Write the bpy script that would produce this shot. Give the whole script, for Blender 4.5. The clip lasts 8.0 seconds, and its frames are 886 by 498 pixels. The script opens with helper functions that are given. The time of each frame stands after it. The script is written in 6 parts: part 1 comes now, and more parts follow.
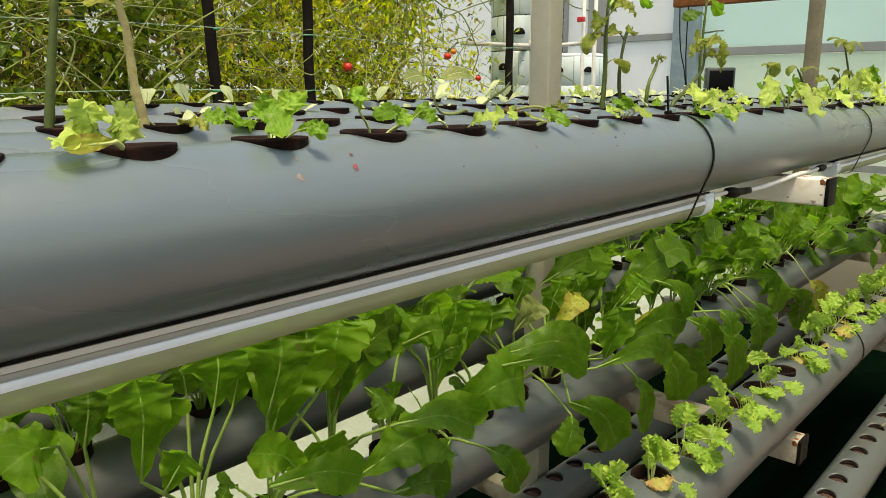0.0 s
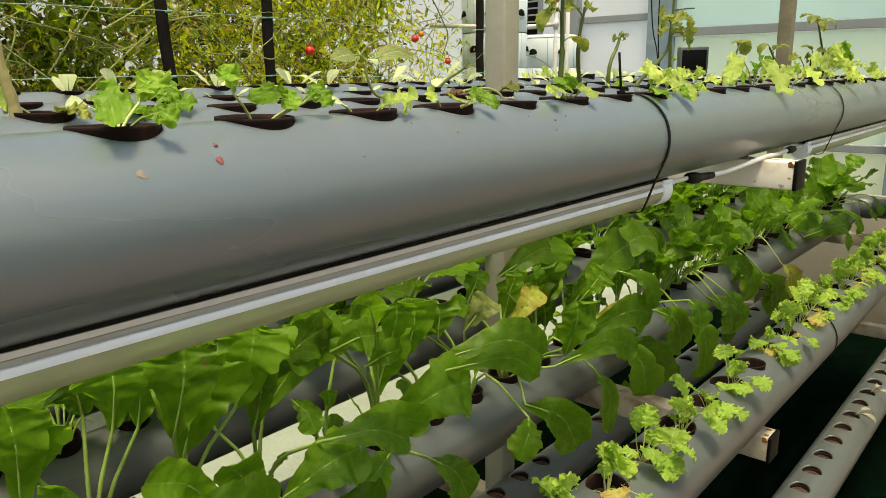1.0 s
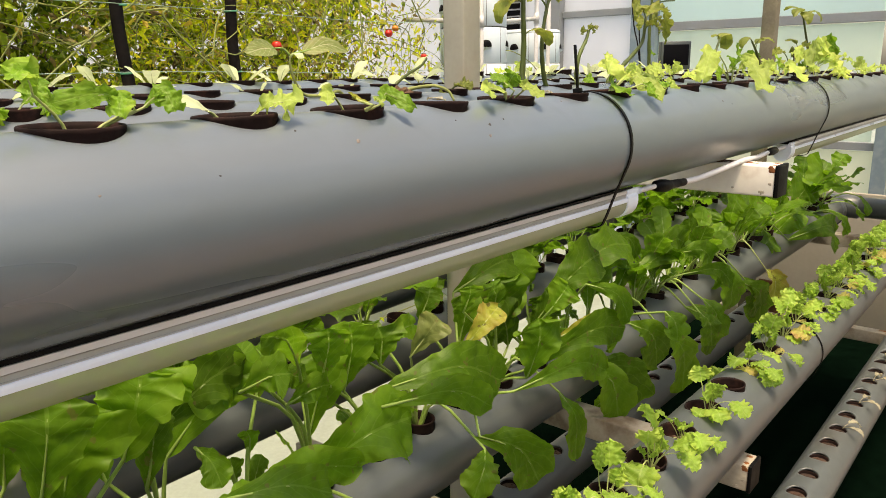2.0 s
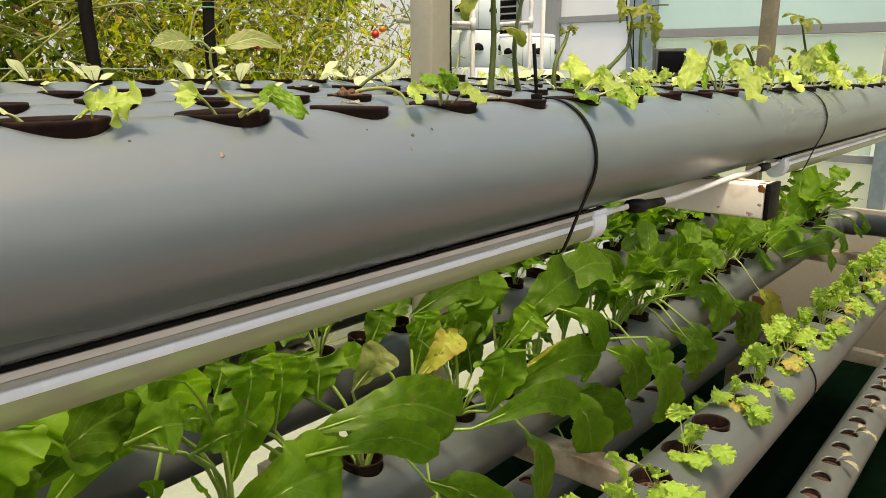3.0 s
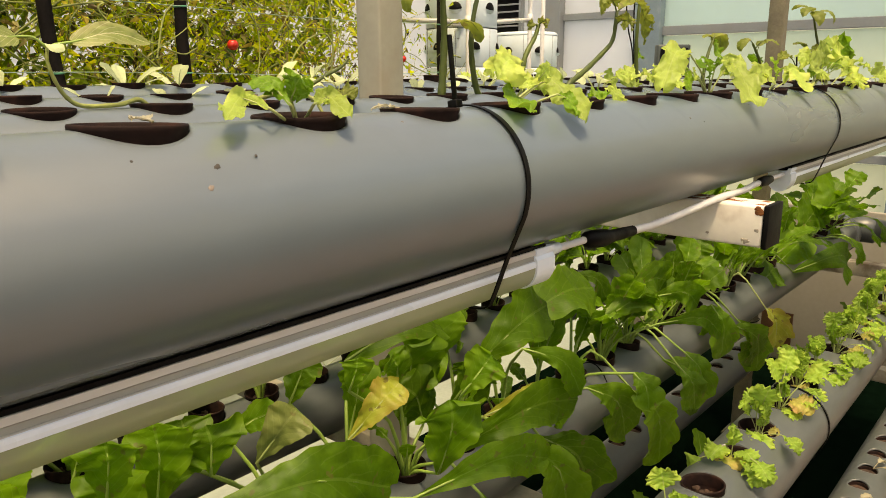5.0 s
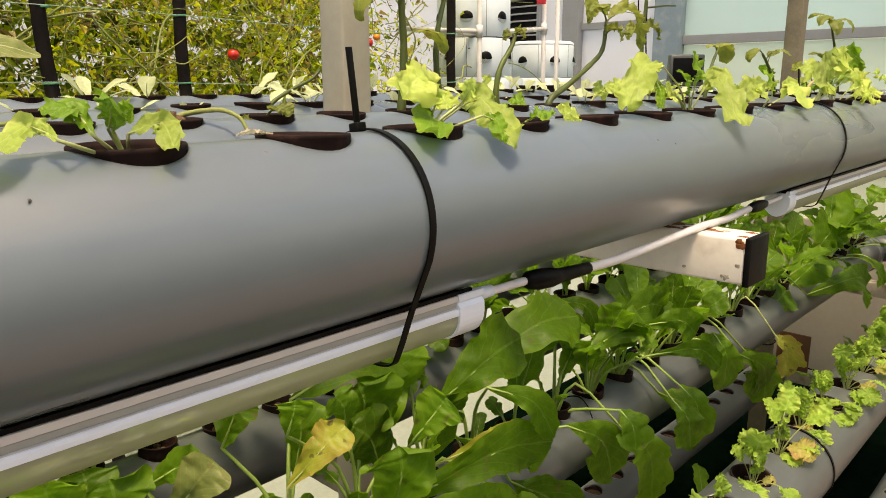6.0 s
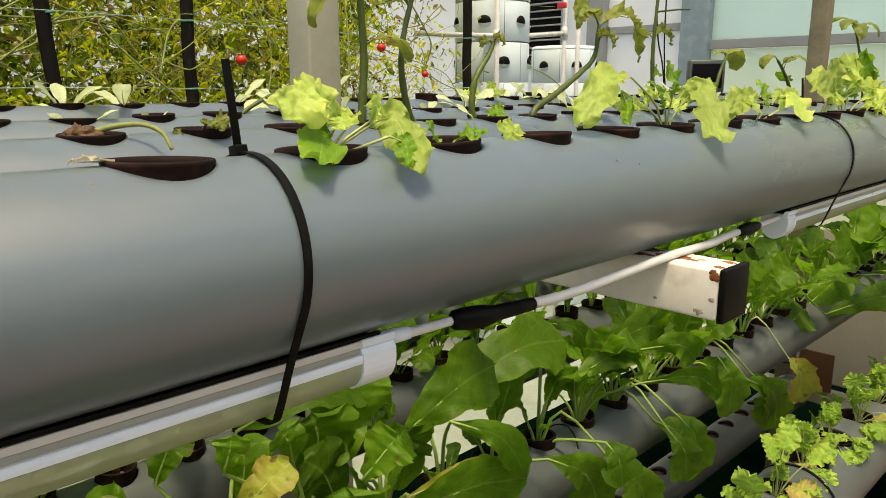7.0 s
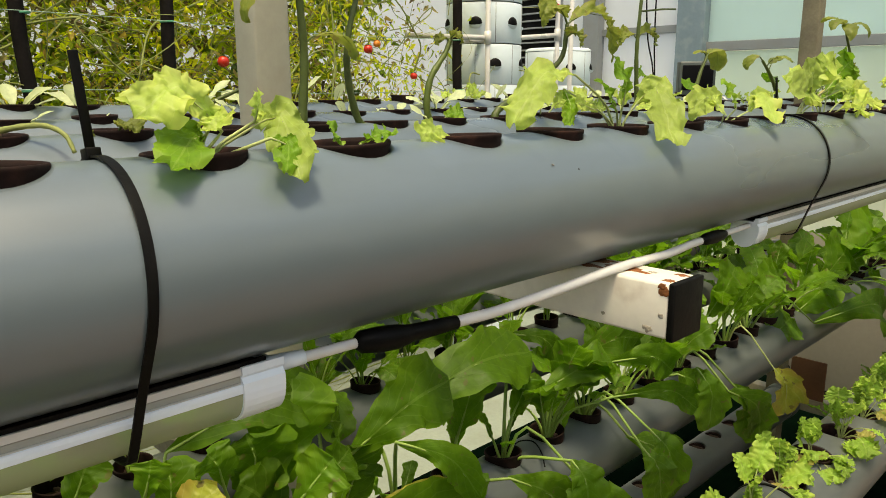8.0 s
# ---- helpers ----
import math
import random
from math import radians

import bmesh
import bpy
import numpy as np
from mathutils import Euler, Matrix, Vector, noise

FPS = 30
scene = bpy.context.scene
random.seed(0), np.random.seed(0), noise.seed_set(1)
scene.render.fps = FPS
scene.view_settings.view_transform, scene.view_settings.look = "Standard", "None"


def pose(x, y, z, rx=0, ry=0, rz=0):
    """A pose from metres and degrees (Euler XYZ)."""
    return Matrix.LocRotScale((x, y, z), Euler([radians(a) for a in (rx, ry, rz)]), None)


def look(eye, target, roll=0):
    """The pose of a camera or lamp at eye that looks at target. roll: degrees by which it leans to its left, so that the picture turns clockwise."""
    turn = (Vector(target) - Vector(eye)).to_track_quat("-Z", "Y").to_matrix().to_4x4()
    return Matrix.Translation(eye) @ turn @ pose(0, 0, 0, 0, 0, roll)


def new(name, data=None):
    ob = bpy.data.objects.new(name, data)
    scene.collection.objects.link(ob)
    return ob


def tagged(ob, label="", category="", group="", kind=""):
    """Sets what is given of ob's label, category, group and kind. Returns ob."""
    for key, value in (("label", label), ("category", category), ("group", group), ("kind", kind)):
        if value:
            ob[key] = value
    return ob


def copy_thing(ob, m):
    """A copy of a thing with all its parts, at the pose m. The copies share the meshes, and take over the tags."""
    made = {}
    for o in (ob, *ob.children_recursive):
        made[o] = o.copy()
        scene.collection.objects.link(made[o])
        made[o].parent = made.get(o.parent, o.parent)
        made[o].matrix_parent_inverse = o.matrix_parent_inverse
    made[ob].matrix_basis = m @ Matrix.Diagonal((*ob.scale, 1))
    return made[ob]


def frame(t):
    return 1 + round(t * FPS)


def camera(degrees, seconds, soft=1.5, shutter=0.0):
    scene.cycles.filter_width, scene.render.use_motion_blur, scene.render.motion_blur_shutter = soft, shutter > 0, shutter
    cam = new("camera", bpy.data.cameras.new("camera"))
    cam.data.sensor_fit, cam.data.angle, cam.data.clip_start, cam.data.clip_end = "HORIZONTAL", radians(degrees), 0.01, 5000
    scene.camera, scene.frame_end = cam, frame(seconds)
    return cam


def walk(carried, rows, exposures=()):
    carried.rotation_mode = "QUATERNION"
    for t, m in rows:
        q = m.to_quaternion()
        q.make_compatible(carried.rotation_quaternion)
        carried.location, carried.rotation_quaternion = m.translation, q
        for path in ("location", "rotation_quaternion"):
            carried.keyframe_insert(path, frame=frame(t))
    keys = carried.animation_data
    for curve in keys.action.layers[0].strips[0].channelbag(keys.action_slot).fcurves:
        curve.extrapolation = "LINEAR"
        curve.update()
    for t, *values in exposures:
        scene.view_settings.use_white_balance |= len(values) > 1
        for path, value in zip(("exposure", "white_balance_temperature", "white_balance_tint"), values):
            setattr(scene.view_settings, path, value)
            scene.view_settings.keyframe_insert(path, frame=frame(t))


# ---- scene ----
cam = camera(62.2, 8.0, soft=0.9)
PATH = [
    (0, (0.012, -0.041, 1.38), (-1.306, 1.402, 0.954), -0.1),
    (0.5, (0.013, 0.01, 1.38), (-1.293, 1.456, 0.931), -0.5),
    (1, (0.0, 0.064, 1.374), (-1.279, 1.529, 0.909), -0.8),
    (1.5, (-0.016, 0.126, 1.371), (-1.282, 1.6, 0.9), -0.9),
    (2, (-0.029, 0.194, 1.373), (-1.285, 1.676, 0.897), -0.9),
    (2.2, (-0.034, 0.221, 1.372), (-1.282, 1.709, 0.894), -0.4),
    (3.5, (-0.067, 0.364, 1.369), (-1.321, 1.851, 0.906), 0.3),
    (4, (-0.077, 0.398, 1.371), (-1.333, 1.881, 0.898), 0.0),
    (5.3, (-0.097, 0.542, 1.369), (-1.395, 1.992, 0.911), -0.3),
    (5.5, (-0.093, 0.563, 1.37), (-1.407, 2.003, 0.921), -0.2),
    (6, (-0.09, 0.624, 1.375), (-1.423, 2.047, 0.932), -0.2),
    (6.5, (-0.083, 0.678, 1.38), (-1.45, 2.068, 0.934), -0.3),
    (7, (-0.079, 0.726, 1.382), (-1.473, 2.093, 0.949), -0.1),
    (7.5, (-0.074, 0.768, 1.38), (-1.479, 2.125, 0.952), 0.0),
    (8, (-0.072, 0.804, 1.378), (-1.472, 2.167, 0.953), -0.1),
]
TINT = [(0.0, 1.15, 8400, 2), (0.5, 1.23, 8400, 9), (1.0, 1.19, 8700, 2), (1.5, 1.26, 9000, 7), (2.0, 1.39, 8500, 14), (3.5, 1.24, 9000, 8), (4.0, 1.23, 9100, 11), (5.5, 1.24, 10700, 13), (6.0, 1.26, 9000, 15), (6.5, 1.11, 8700, 7), (7.0, 1.11, 8600, 7), (7.5, 1.11, 8600, 6), (8.0, 1.07, 8700, 4)]
walk(cam, [(t, look(eye, target, roll)) for t, eye, target, roll in PATH], TINT)

# ---------------------------------------------------------------- light
SUN_DIR = Vector((0.22, -0.20, 0.95)).normalized()      # from the scene towards the sun
world = bpy.data.worlds.new("sky")
scene.world = world
world.use_nodes = True
wn = world.node_tree
sky = wn.nodes.new("ShaderNodeTexSky")
sky.sky_type = 'NISHITA'
sky.sun_disc = False
sky.sun_elevation = math.asin(SUN_DIR.z)
sky.sun_rotation = math.atan2(SUN_DIR.x, SUN_DIR.y)
sky.air_density, sky.dust_density = 1.0, 3.0
wn.links.new(sky.outputs[0], wn.nodes["Background"].inputs[0])
wn.nodes["Background"].inputs[1].default_value = 0.13
sun = new("sun", bpy.data.lights.new("sun", 'SUN'))
sun.data.energy, sun.data.angle, sun.data.color = 1.65, radians(11), (1.0, 0.93, 0.80)
sun.matrix_world = look((SUN_DIR * 12), (0, 0, 0))


# ---------------------------------------------------------------- materials
def material(name, base, rough=0.5, metal=0.0, spots=0.0, scale=6.0, fine=60.0, bump=0.1, dirt=None, dirt_amount=0.0,
             dirt_scale=3.0, per_object=0.0, spec=0.5, stretch=(1, 1, 1)):
    """A surface with broad and fine variation, stains and a fine relief."""
    m = bpy.data.materials.new(name)
    m.use_nodes = True
    nt = m.node_tree
    bs = nt.nodes["Principled BSDF"]
    tc = nt.nodes.new("ShaderNodeTexCoord")
    mp = nt.nodes.new("ShaderNodeMapping")
    mp.inputs["Scale"].default_value = stretch
    nt.links.new(tc.outputs["Object"], mp.inputs["Vector"])

    def noise_at(sc, detail=4.0):
        n = nt.nodes.new("ShaderNodeTexNoise")
        n.inputs["Scale"].default_value, n.inputs["Detail"].default_value = sc, detail
        nt.links.new(mp.outputs[0], n.inputs["Vector"])
        return n
    big, small = noise_at(scale), noise_at(fine, 6.0)
    add = nt.nodes.new("ShaderNodeMath")
    add.operation = 'MULTIPLY_ADD'
    add.inputs[1].default_value = 0.6
    nt.links.new(big.outputs[0], add.inputs[0])
    mul = nt.nodes.new("ShaderNodeMath")
    mul.operation = 'MULTIPLY'
    mul.inputs[1].default_value = 0.4
    nt.links.new(small.outputs[0], mul.inputs[0])
    nt.links.new(mul.outputs[0], add.inputs[2])
    rng = nt.nodes.new("ShaderNodeMapRange")
    rng.inputs[1].default_value, rng.inputs[2].default_value = 0.3, 0.7
    rng.inputs[3].default_value, rng.inputs[4].default_value = 1 - spots, 1 + spots
    nt.links.new(add.outputs[0], rng.inputs[0])
    hsv = nt.nodes.new("ShaderNodeHueSaturation")
    hsv.inputs["Color"].default_value = (*base, 1)
    val = rng.outputs[0]
    if per_object:
        oi = nt.nodes.new("ShaderNodeObjectInfo")
        r2 = nt.nodes.new("ShaderNodeMapRange")
        r2.inputs[3].default_value, r2.inputs[4].default_value = 1 - per_object, 1 + per_object
        nt.links.new(oi.outputs["Random"], r2.inputs[0])
        mm = nt.nodes.new("ShaderNodeMath")
        mm.operation = 'MULTIPLY'
        nt.links.new(val, mm.inputs[0])
        nt.links.new(r2.outputs[0], mm.inputs[1])
        val = mm.outputs[0]
    nt.links.new(val, hsv.inputs["Value"])
    col = hsv.outputs[0]
    if dirt:
        d = noise_at(dirt_scale, 8.0)
        dr = nt.nodes.new("ShaderNodeMapRange")
        dr.inputs[1].default_value, dr.inputs[2].default_value = 0.5, 0.72
        dr.inputs[4].default_value = dirt_amount
        dr.interpolation_type = 'SMOOTHSTEP'
        nt.links.new(d.outputs[0], dr.inputs[0])
        mx = nt.nodes.new("ShaderNodeMix")
        mx.data_type = 'RGBA'
        nt.links.new(dr.outputs[0], mx.inputs[0])
        nt.links.new(col, mx.inputs[6])
        mx.inputs[7].default_value = (*dirt, 1)
        col = mx.outputs[2]
    nt.links.new(col, bs.inputs["Base Color"])
    rr = nt.nodes.new("ShaderNodeMapRange")
    rr.inputs[1].default_value, rr.inputs[2].default_value = 0.3, 0.7
    rr.inputs[3].default_value, rr.inputs[4].default_value = max(0.02, rough - 0.08), min(1, rough + 0.08)
    nt.links.new(big.outputs[0], rr.inputs[0])
    nt.links.new(rr.outputs[0], bs.inputs["Roughness"])
    bs.inputs["Metallic"].default_value = metal
    bs.inputs["Specular IOR Level"].default_value = spec
    if bump:
        bp = nt.nodes.new("ShaderNodeBump")
        bp.inputs["Strength"].default_value, bp.inputs["Distance"].default_value = bump, 0.002
        nt.links.new(small.outputs[0], bp.inputs["Height"])
        nt.links.new(bp.outputs[0], bs.inputs["Normal"])
    return m


def leaf_material(name, base, vein, tip, through_light=0.35, per_object=0.25, spotted=0.0, veins=0.24):
    """A leaf: veins along its length, uneven green, light that shines through."""
    m = bpy.data.materials.new(name)
    m.use_nodes = True
    nt = m.node_tree
    bs = nt.nodes["Principled BSDF"]
    tc = nt.nodes.new("ShaderNodeTexCoord")
    sep = nt.nodes.new("ShaderNodeSeparateXYZ")
    nt.links.new(tc.outputs["UV"], sep.inputs[0])

    def mth(op, a, b=None, c=None):
        n = nt.nodes.new("ShaderNodeMath")
        n.operation = op
        for i, v in enumerate((a, b, c)):
            if v is None:
                continue
            if isinstance(v, (int, float)):
                n.inputs[i].default_value = v
            else:
                nt.links.new(v, n.inputs[i])
        return n.outputs[0]
    vary = nt.nodes.new("ShaderNodeTexNoise")
    vary.inputs["Scale"].default_value = 30.0
    nt.links.new(tc.outputs["Object"], vary.inputs["Vector"])
    NOISE_OUT = vary.outputs[0]
    side = mth('ABSOLUTE', mth('SUBTRACT', sep.outputs[1], 0.5))
    mid = mth('LESS_THAN', side, 0.022)
    ribs = mth('SINE', mth('ADD', mth('SUBTRACT', mth('MULTIPLY', sep.outputs[0], 36.0), mth('MULTIPLY', side, 30.0)), mth('MULTIPLY', NOISE_OUT, 5.0)))
    ribs = mth('MULTIPLY', mth('GREATER_THAN', mth('ADD', ribs, mth('MULTIPLY', mth('SUBTRACT', NOISE_OUT, 0.5), 0.3)), 0.955), 0.5)
    vein_mask = mth('MAXIMUM', mid, ribs)
    n1 = nt.nodes.new("ShaderNodeTexNoise")
    n1.inputs["Scale"].default_value, n1.inputs["Detail"].default_value = 45.0, 5.0
    nt.links.new(tc.outputs["Object"], n1.inputs["Vector"])
    n2 = nt.nodes.new("ShaderNodeTexNoise")
    n2.inputs["Scale"].default_value, n2.inputs["Detail"].default_value = 240.0, 3.0
    nt.links.new(tc.outputs["Object"], n2.inputs["Vector"])
    oi = nt.nodes.new("ShaderNodeObjectInfo")
    v = mth('ADD', mth('MULTIPLY', n1.outputs[0], 0.5), mth('MULTIPLY', n2.outputs[0], 0.35))
    v = mth('ADD', v, mth('MULTIPLY', oi.outputs["Random"], per_object * 2))
    v = mth('ADD', v, 0.58 - per_object)
    hsv = nt.nodes.new("ShaderNodeHueSaturation")
    hsv.inputs["Color"].default_value = (*base, 1)
    nt.links.new(v, hsv.inputs["Value"])
    edge = nt.nodes.new("ShaderNodeMapRange")
    edge.inputs[1].default_value, edge.inputs[2].default_value = 0.55, 0.8
    edge.inputs[4].default_value = 0.75
    nt.links.new(mth('ADD', mth('MULTIPLY', n1.outputs[0], 0.6), mth('ADD', mth('MULTIPLY', side, 0.55), mth('MULTIPLY', oi.outputs["Random"], 0.2))), edge.inputs[0])
    mx = nt.nodes.new("ShaderNodeMix")
    mx.data_type = 'RGBA'
    nt.links.new(edge.outputs[0], mx.inputs[0])
    nt.links.new(hsv.outputs[0], mx.inputs[6])
    mx.inputs[7].default_value = (*tip, 1)
    mv = nt.nodes.new("ShaderNodeMix")
    mv.data_type = 'RGBA'
    nt.links.new(mth('MULTIPLY', vein_mask, veins), mv.inputs[0])
    nt.links.new(mx.outputs[2], mv.inputs[6])
    mv.inputs[7].default_value = (*vein, 1)
    col = mv.outputs[2]
    if spotted:
        # brown specks and nibbled spots
        n3 = nt.nodes.new("ShaderNodeTexNoise")
        n3.inputs["Scale"].default_value, n3.inputs["Detail"].default_value = 70.0, 2.0
        nt.links.new(tc.outputs["Object"], n3.inputs["Vector"])
        sp = nt.nodes.new("ShaderNodeMapRange")
        sp.inputs[1].default_value, sp.inputs[2].default_value, sp.inputs[4].default_value = 0.665, 0.70, spotted
        nt.links.new(n3.outputs[0], sp.inputs[0])
        ms3 = nt.nodes.new("ShaderNodeMix")
        ms3.data_type = 'RGBA'
        nt.links.new(sp.outputs[0], ms3.inputs[0])
        nt.links.new(col, ms3.inputs[6])
        ms3.inputs[7].default_value = (0.16, 0.13, 0.04, 1)
        col = ms3.outputs[2]
    nt.links.new(col, bs.inputs["Base Color"])
    bs.inputs["Roughness"].default_value = 0.46
    bs.inputs["Specular IOR Level"].default_value = 0.34
    bp = nt.nodes.new("ShaderNodeBump")
    bp.inputs["Strength"].default_value, bp.inputs["Distance"].default_value = 0.7, 0.003
    nt.links.new(mth('ADD', n1.outputs[0], mth('MULTIPLY', vein_mask, -0.6)), bp.inputs["Height"])
    nt.links.new(bp.outputs[0], bs.inputs["Normal"])
    tr = nt.nodes.new("ShaderNodeBsdfTranslucent")
    bright = nt.nodes.new("ShaderNodeHueSaturation")
    bright.inputs["Saturation"].default_value, bright.inputs["Value"].default_value = 1.0, 1.5
    nt.links.new(col, bright.inputs["Color"])
    nt.links.new(bright.outputs[0], tr.inputs[0])
    ms = nt.nodes.new("ShaderNodeMixShader")
    ms.inputs[0].default_value = through_light
    nt.links.new(bs.outputs[0], ms.inputs[1])
    nt.links.new(tr.outputs[0], ms.inputs[2])
    nt.links.new(ms.outputs[0], nt.nodes["Material Output"].inputs[0])
    return m


def island_leaf_material(name, ramp, through_light=0.4):
    """Many small leaves in one mesh: each one takes its own colour from the ramp."""
    m = bpy.data.materials.new(name)
    m.use_nodes = True
    nt = m.node_tree
    bs = nt.nodes["Principled BSDF"]
    geo = nt.nodes.new("ShaderNodeNewGeometry")
    cr = nt.nodes.new("ShaderNodeValToRGB")
    cr.color_ramp.elements[0].position, cr.color_ramp.elements[0].color = ramp[0][0], (*ramp[0][1], 1)
    cr.color_ramp.elements[1].position, cr.color_ramp.elements[1].color = ramp[-1][0], (*ramp[-1][1], 1)
    for pos, c in ramp[1:-1]:
        cr.color_ramp.elements.new(pos).color = (*c, 1)
    nt.links.new(geo.outputs["Random Per Island"], cr.inputs[0])
    tc = nt.nodes.new("ShaderNodeTexCoord")
    n = nt.nodes.new("ShaderNodeTexNoise")
    n.inputs["Scale"].default_value = 90.0
    nt.links.new(tc.outputs["Object"], n.inputs["Vector"])
    r = nt.nodes.new("ShaderNodeMapRange")
    r.inputs[3].default_value, r.inputs[4].default_value = 0.7, 1.3
    nt.links.new(n.outputs[0], r.inputs[0])
    hsv = nt.nodes.new("ShaderNodeHueSaturation")
    nt.links.new(cr.outputs[0], hsv.inputs["Color"])
    nt.links.new(r.outputs[0], hsv.inputs["Value"])
    nt.links.new(hsv.outputs[0], bs.inputs["Base Color"])
    bs.inputs["Roughness"].default_value = 0.55
    tr = nt.nodes.new("ShaderNodeBsdfTranslucent")
    br = nt.nodes.new("ShaderNodeHueSaturation")
    br.inputs["Value"].default_value = 1.5
    nt.links.new(hsv.outputs[0], br.inputs["Color"])
    nt.links.new(br.outputs[0], tr.inputs[0])
    ms = nt.nodes.new("ShaderNodeMixShader")
    ms.inputs[0].default_value = through_light
    nt.links.new(bs.outputs[0], ms.inputs[1])
    nt.links.new(tr.outputs[0], ms.inputs[2])
    nt.links.new(ms.outputs[0], nt.nodes["Material Output"].inputs[0])
    return m


def clear_plastic(name):
    m = bpy.data.materials.new(name)
    m.use_nodes = True
    nt = m.node_tree
    gl = nt.nodes.new("ShaderNodeBsdfGlossy")
    gl.inputs["Roughness"].default_value = 0.08
    tr = nt.nodes.new("ShaderNodeBsdfTransparent")
    tr.inputs[0].default_value = (0.90, 0.96, 0.84, 1)
    lw = nt.nodes.new("ShaderNodeFresnel")
    lw.inputs[0].default_value = 1.45
    mx = nt.nodes.new("ShaderNodeMath")
    mx.operation = 'MULTIPLY_ADD'
    mx.inputs[1].default_value, mx.inputs[2].default_value = 0.9, 0.06
    nt.links.new(lw.outputs[0], mx.inputs[0])
    ms = nt.nodes.new("ShaderNodeMixShader")
    nt.links.new(mx.outputs[0], ms.inputs[0])
    nt.links.new(tr.outputs[0], ms.inputs[1])
    nt.links.new(gl.outputs[0], ms.inputs[2])
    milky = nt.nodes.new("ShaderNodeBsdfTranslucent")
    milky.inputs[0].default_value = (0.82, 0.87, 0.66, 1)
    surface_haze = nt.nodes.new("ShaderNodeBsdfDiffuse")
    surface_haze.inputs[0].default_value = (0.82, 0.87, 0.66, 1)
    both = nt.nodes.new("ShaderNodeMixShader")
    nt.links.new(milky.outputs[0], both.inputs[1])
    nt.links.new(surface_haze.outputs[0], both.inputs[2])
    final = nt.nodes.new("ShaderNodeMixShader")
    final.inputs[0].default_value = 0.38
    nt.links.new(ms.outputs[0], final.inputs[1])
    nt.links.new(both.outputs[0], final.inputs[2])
    nt.links.new(final.outputs[0], nt.nodes["Material Output"].inputs[0])
    return m


def translucent_sheet(name, base, share=0.6):
    m = bpy.data.materials.new(name)
    m.use_nodes = True
    nt = m.node_tree
    bs = nt.nodes["Principled BSDF"]
    tc = nt.nodes.new("ShaderNodeTexCoord")
    n = nt.nodes.new("ShaderNodeTexNoise")
    n.inputs["Scale"].default_value, n.inputs["Detail"].default_value = 2.0, 6.0
    nt.links.new(tc.outputs["Object"], n.inputs["Vector"])
    r = nt.nodes.new("ShaderNodeMapRange")
    r.inputs[3].default_value, r.inputs[4].default_value = 0.88, 1.06
    nt.links.new(n.outputs[0], r.inputs[0])
    hsv = nt.nodes.new("ShaderNodeHueSaturation")
    hsv.inputs["Color"].default_value = (*base, 1)
    nt.links.new(r.outputs[0], hsv.inputs["Value"])
    nt.links.new(hsv.outputs[0], bs.inputs["Base Color"])
    bs.inputs["Roughness"].default_value = 0.35
    tr = nt.nodes.new("ShaderNodeBsdfTranslucent")
    nt.links.new(hsv.outputs[0], tr.inputs[0])
    ms = nt.nodes.new("ShaderNodeMixShader")
    ms.inputs[0].default_value = share
    nt.links.new(bs.outputs[0], ms.inputs[1])
    nt.links.new(tr.outputs[0], ms.inputs[2])
    nt.links.new(ms.outputs[0], nt.nodes["Material Output"].inputs[0])
    return m


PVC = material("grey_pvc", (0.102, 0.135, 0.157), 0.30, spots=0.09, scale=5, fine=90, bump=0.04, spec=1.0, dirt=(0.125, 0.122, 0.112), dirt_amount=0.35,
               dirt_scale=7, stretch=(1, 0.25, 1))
# the same grey PVC, darkened by the shade of the tier above
PVC_SHADED = material("shaded_weathered_pvc", (0.078, 0.092, 0.095), 0.36, spots=0.14, scale=6, fine=90, bump=0.06, dirt=(0.088, 0.086, 0.076),
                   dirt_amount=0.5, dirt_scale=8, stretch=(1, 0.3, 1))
BLACK = material("black_plastic", (0.004, 0.004, 0.004), 0.5, spots=0.3, scale=30, fine=200, bump=0.1, spec=0.1)
POT = material("dusty_black_plastic", (0.016, 0.009, 0.008), 0.75, spots=0.4, scale=40, fine=200, bump=0.15, dirt=(0.055, 0.024, 0.018), dirt_amount=0.7, dirt_scale=40, spec=0.1)
PEBBLE = material("clay_pebble", (0.060, 0.032, 0.020), 0.85, spots=0.4, scale=60, fine=300, bump=0.4, per_object=0.4)
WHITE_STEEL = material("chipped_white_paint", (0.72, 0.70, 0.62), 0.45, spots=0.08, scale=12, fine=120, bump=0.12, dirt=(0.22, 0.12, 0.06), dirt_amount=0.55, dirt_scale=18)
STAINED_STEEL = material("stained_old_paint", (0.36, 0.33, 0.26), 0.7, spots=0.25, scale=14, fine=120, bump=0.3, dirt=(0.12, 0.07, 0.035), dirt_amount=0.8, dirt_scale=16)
POST_PAINT = material("dusty_cream_paint", (0.34, 0.33, 0.265), 0.6, spots=0.1, scale=8, fine=100, bump=0.15, dirt=(0.30, 0.24, 0.17), dirt_amount=0.5, dirt_scale=9)
RUST = material("rust", (0.22, 0.075, 0.02), 0.9, spots=0.5, scale=60, fine=300, bump=0.5)
MOSSY = material("weathered_post", (0.17, 0.15, 0.10), 0.8, spots=0.3, scale=20, fine=150, bump=0.4, dirt=(0.12, 0.12, 0.06), dirt_amount=0.6, dirt_scale=12)
LED_WHITE = material("white_plastic", (0.77, 0.87, 0.97), 0.3, spots=0.03, scale=10, fine=100, bump=0.03)
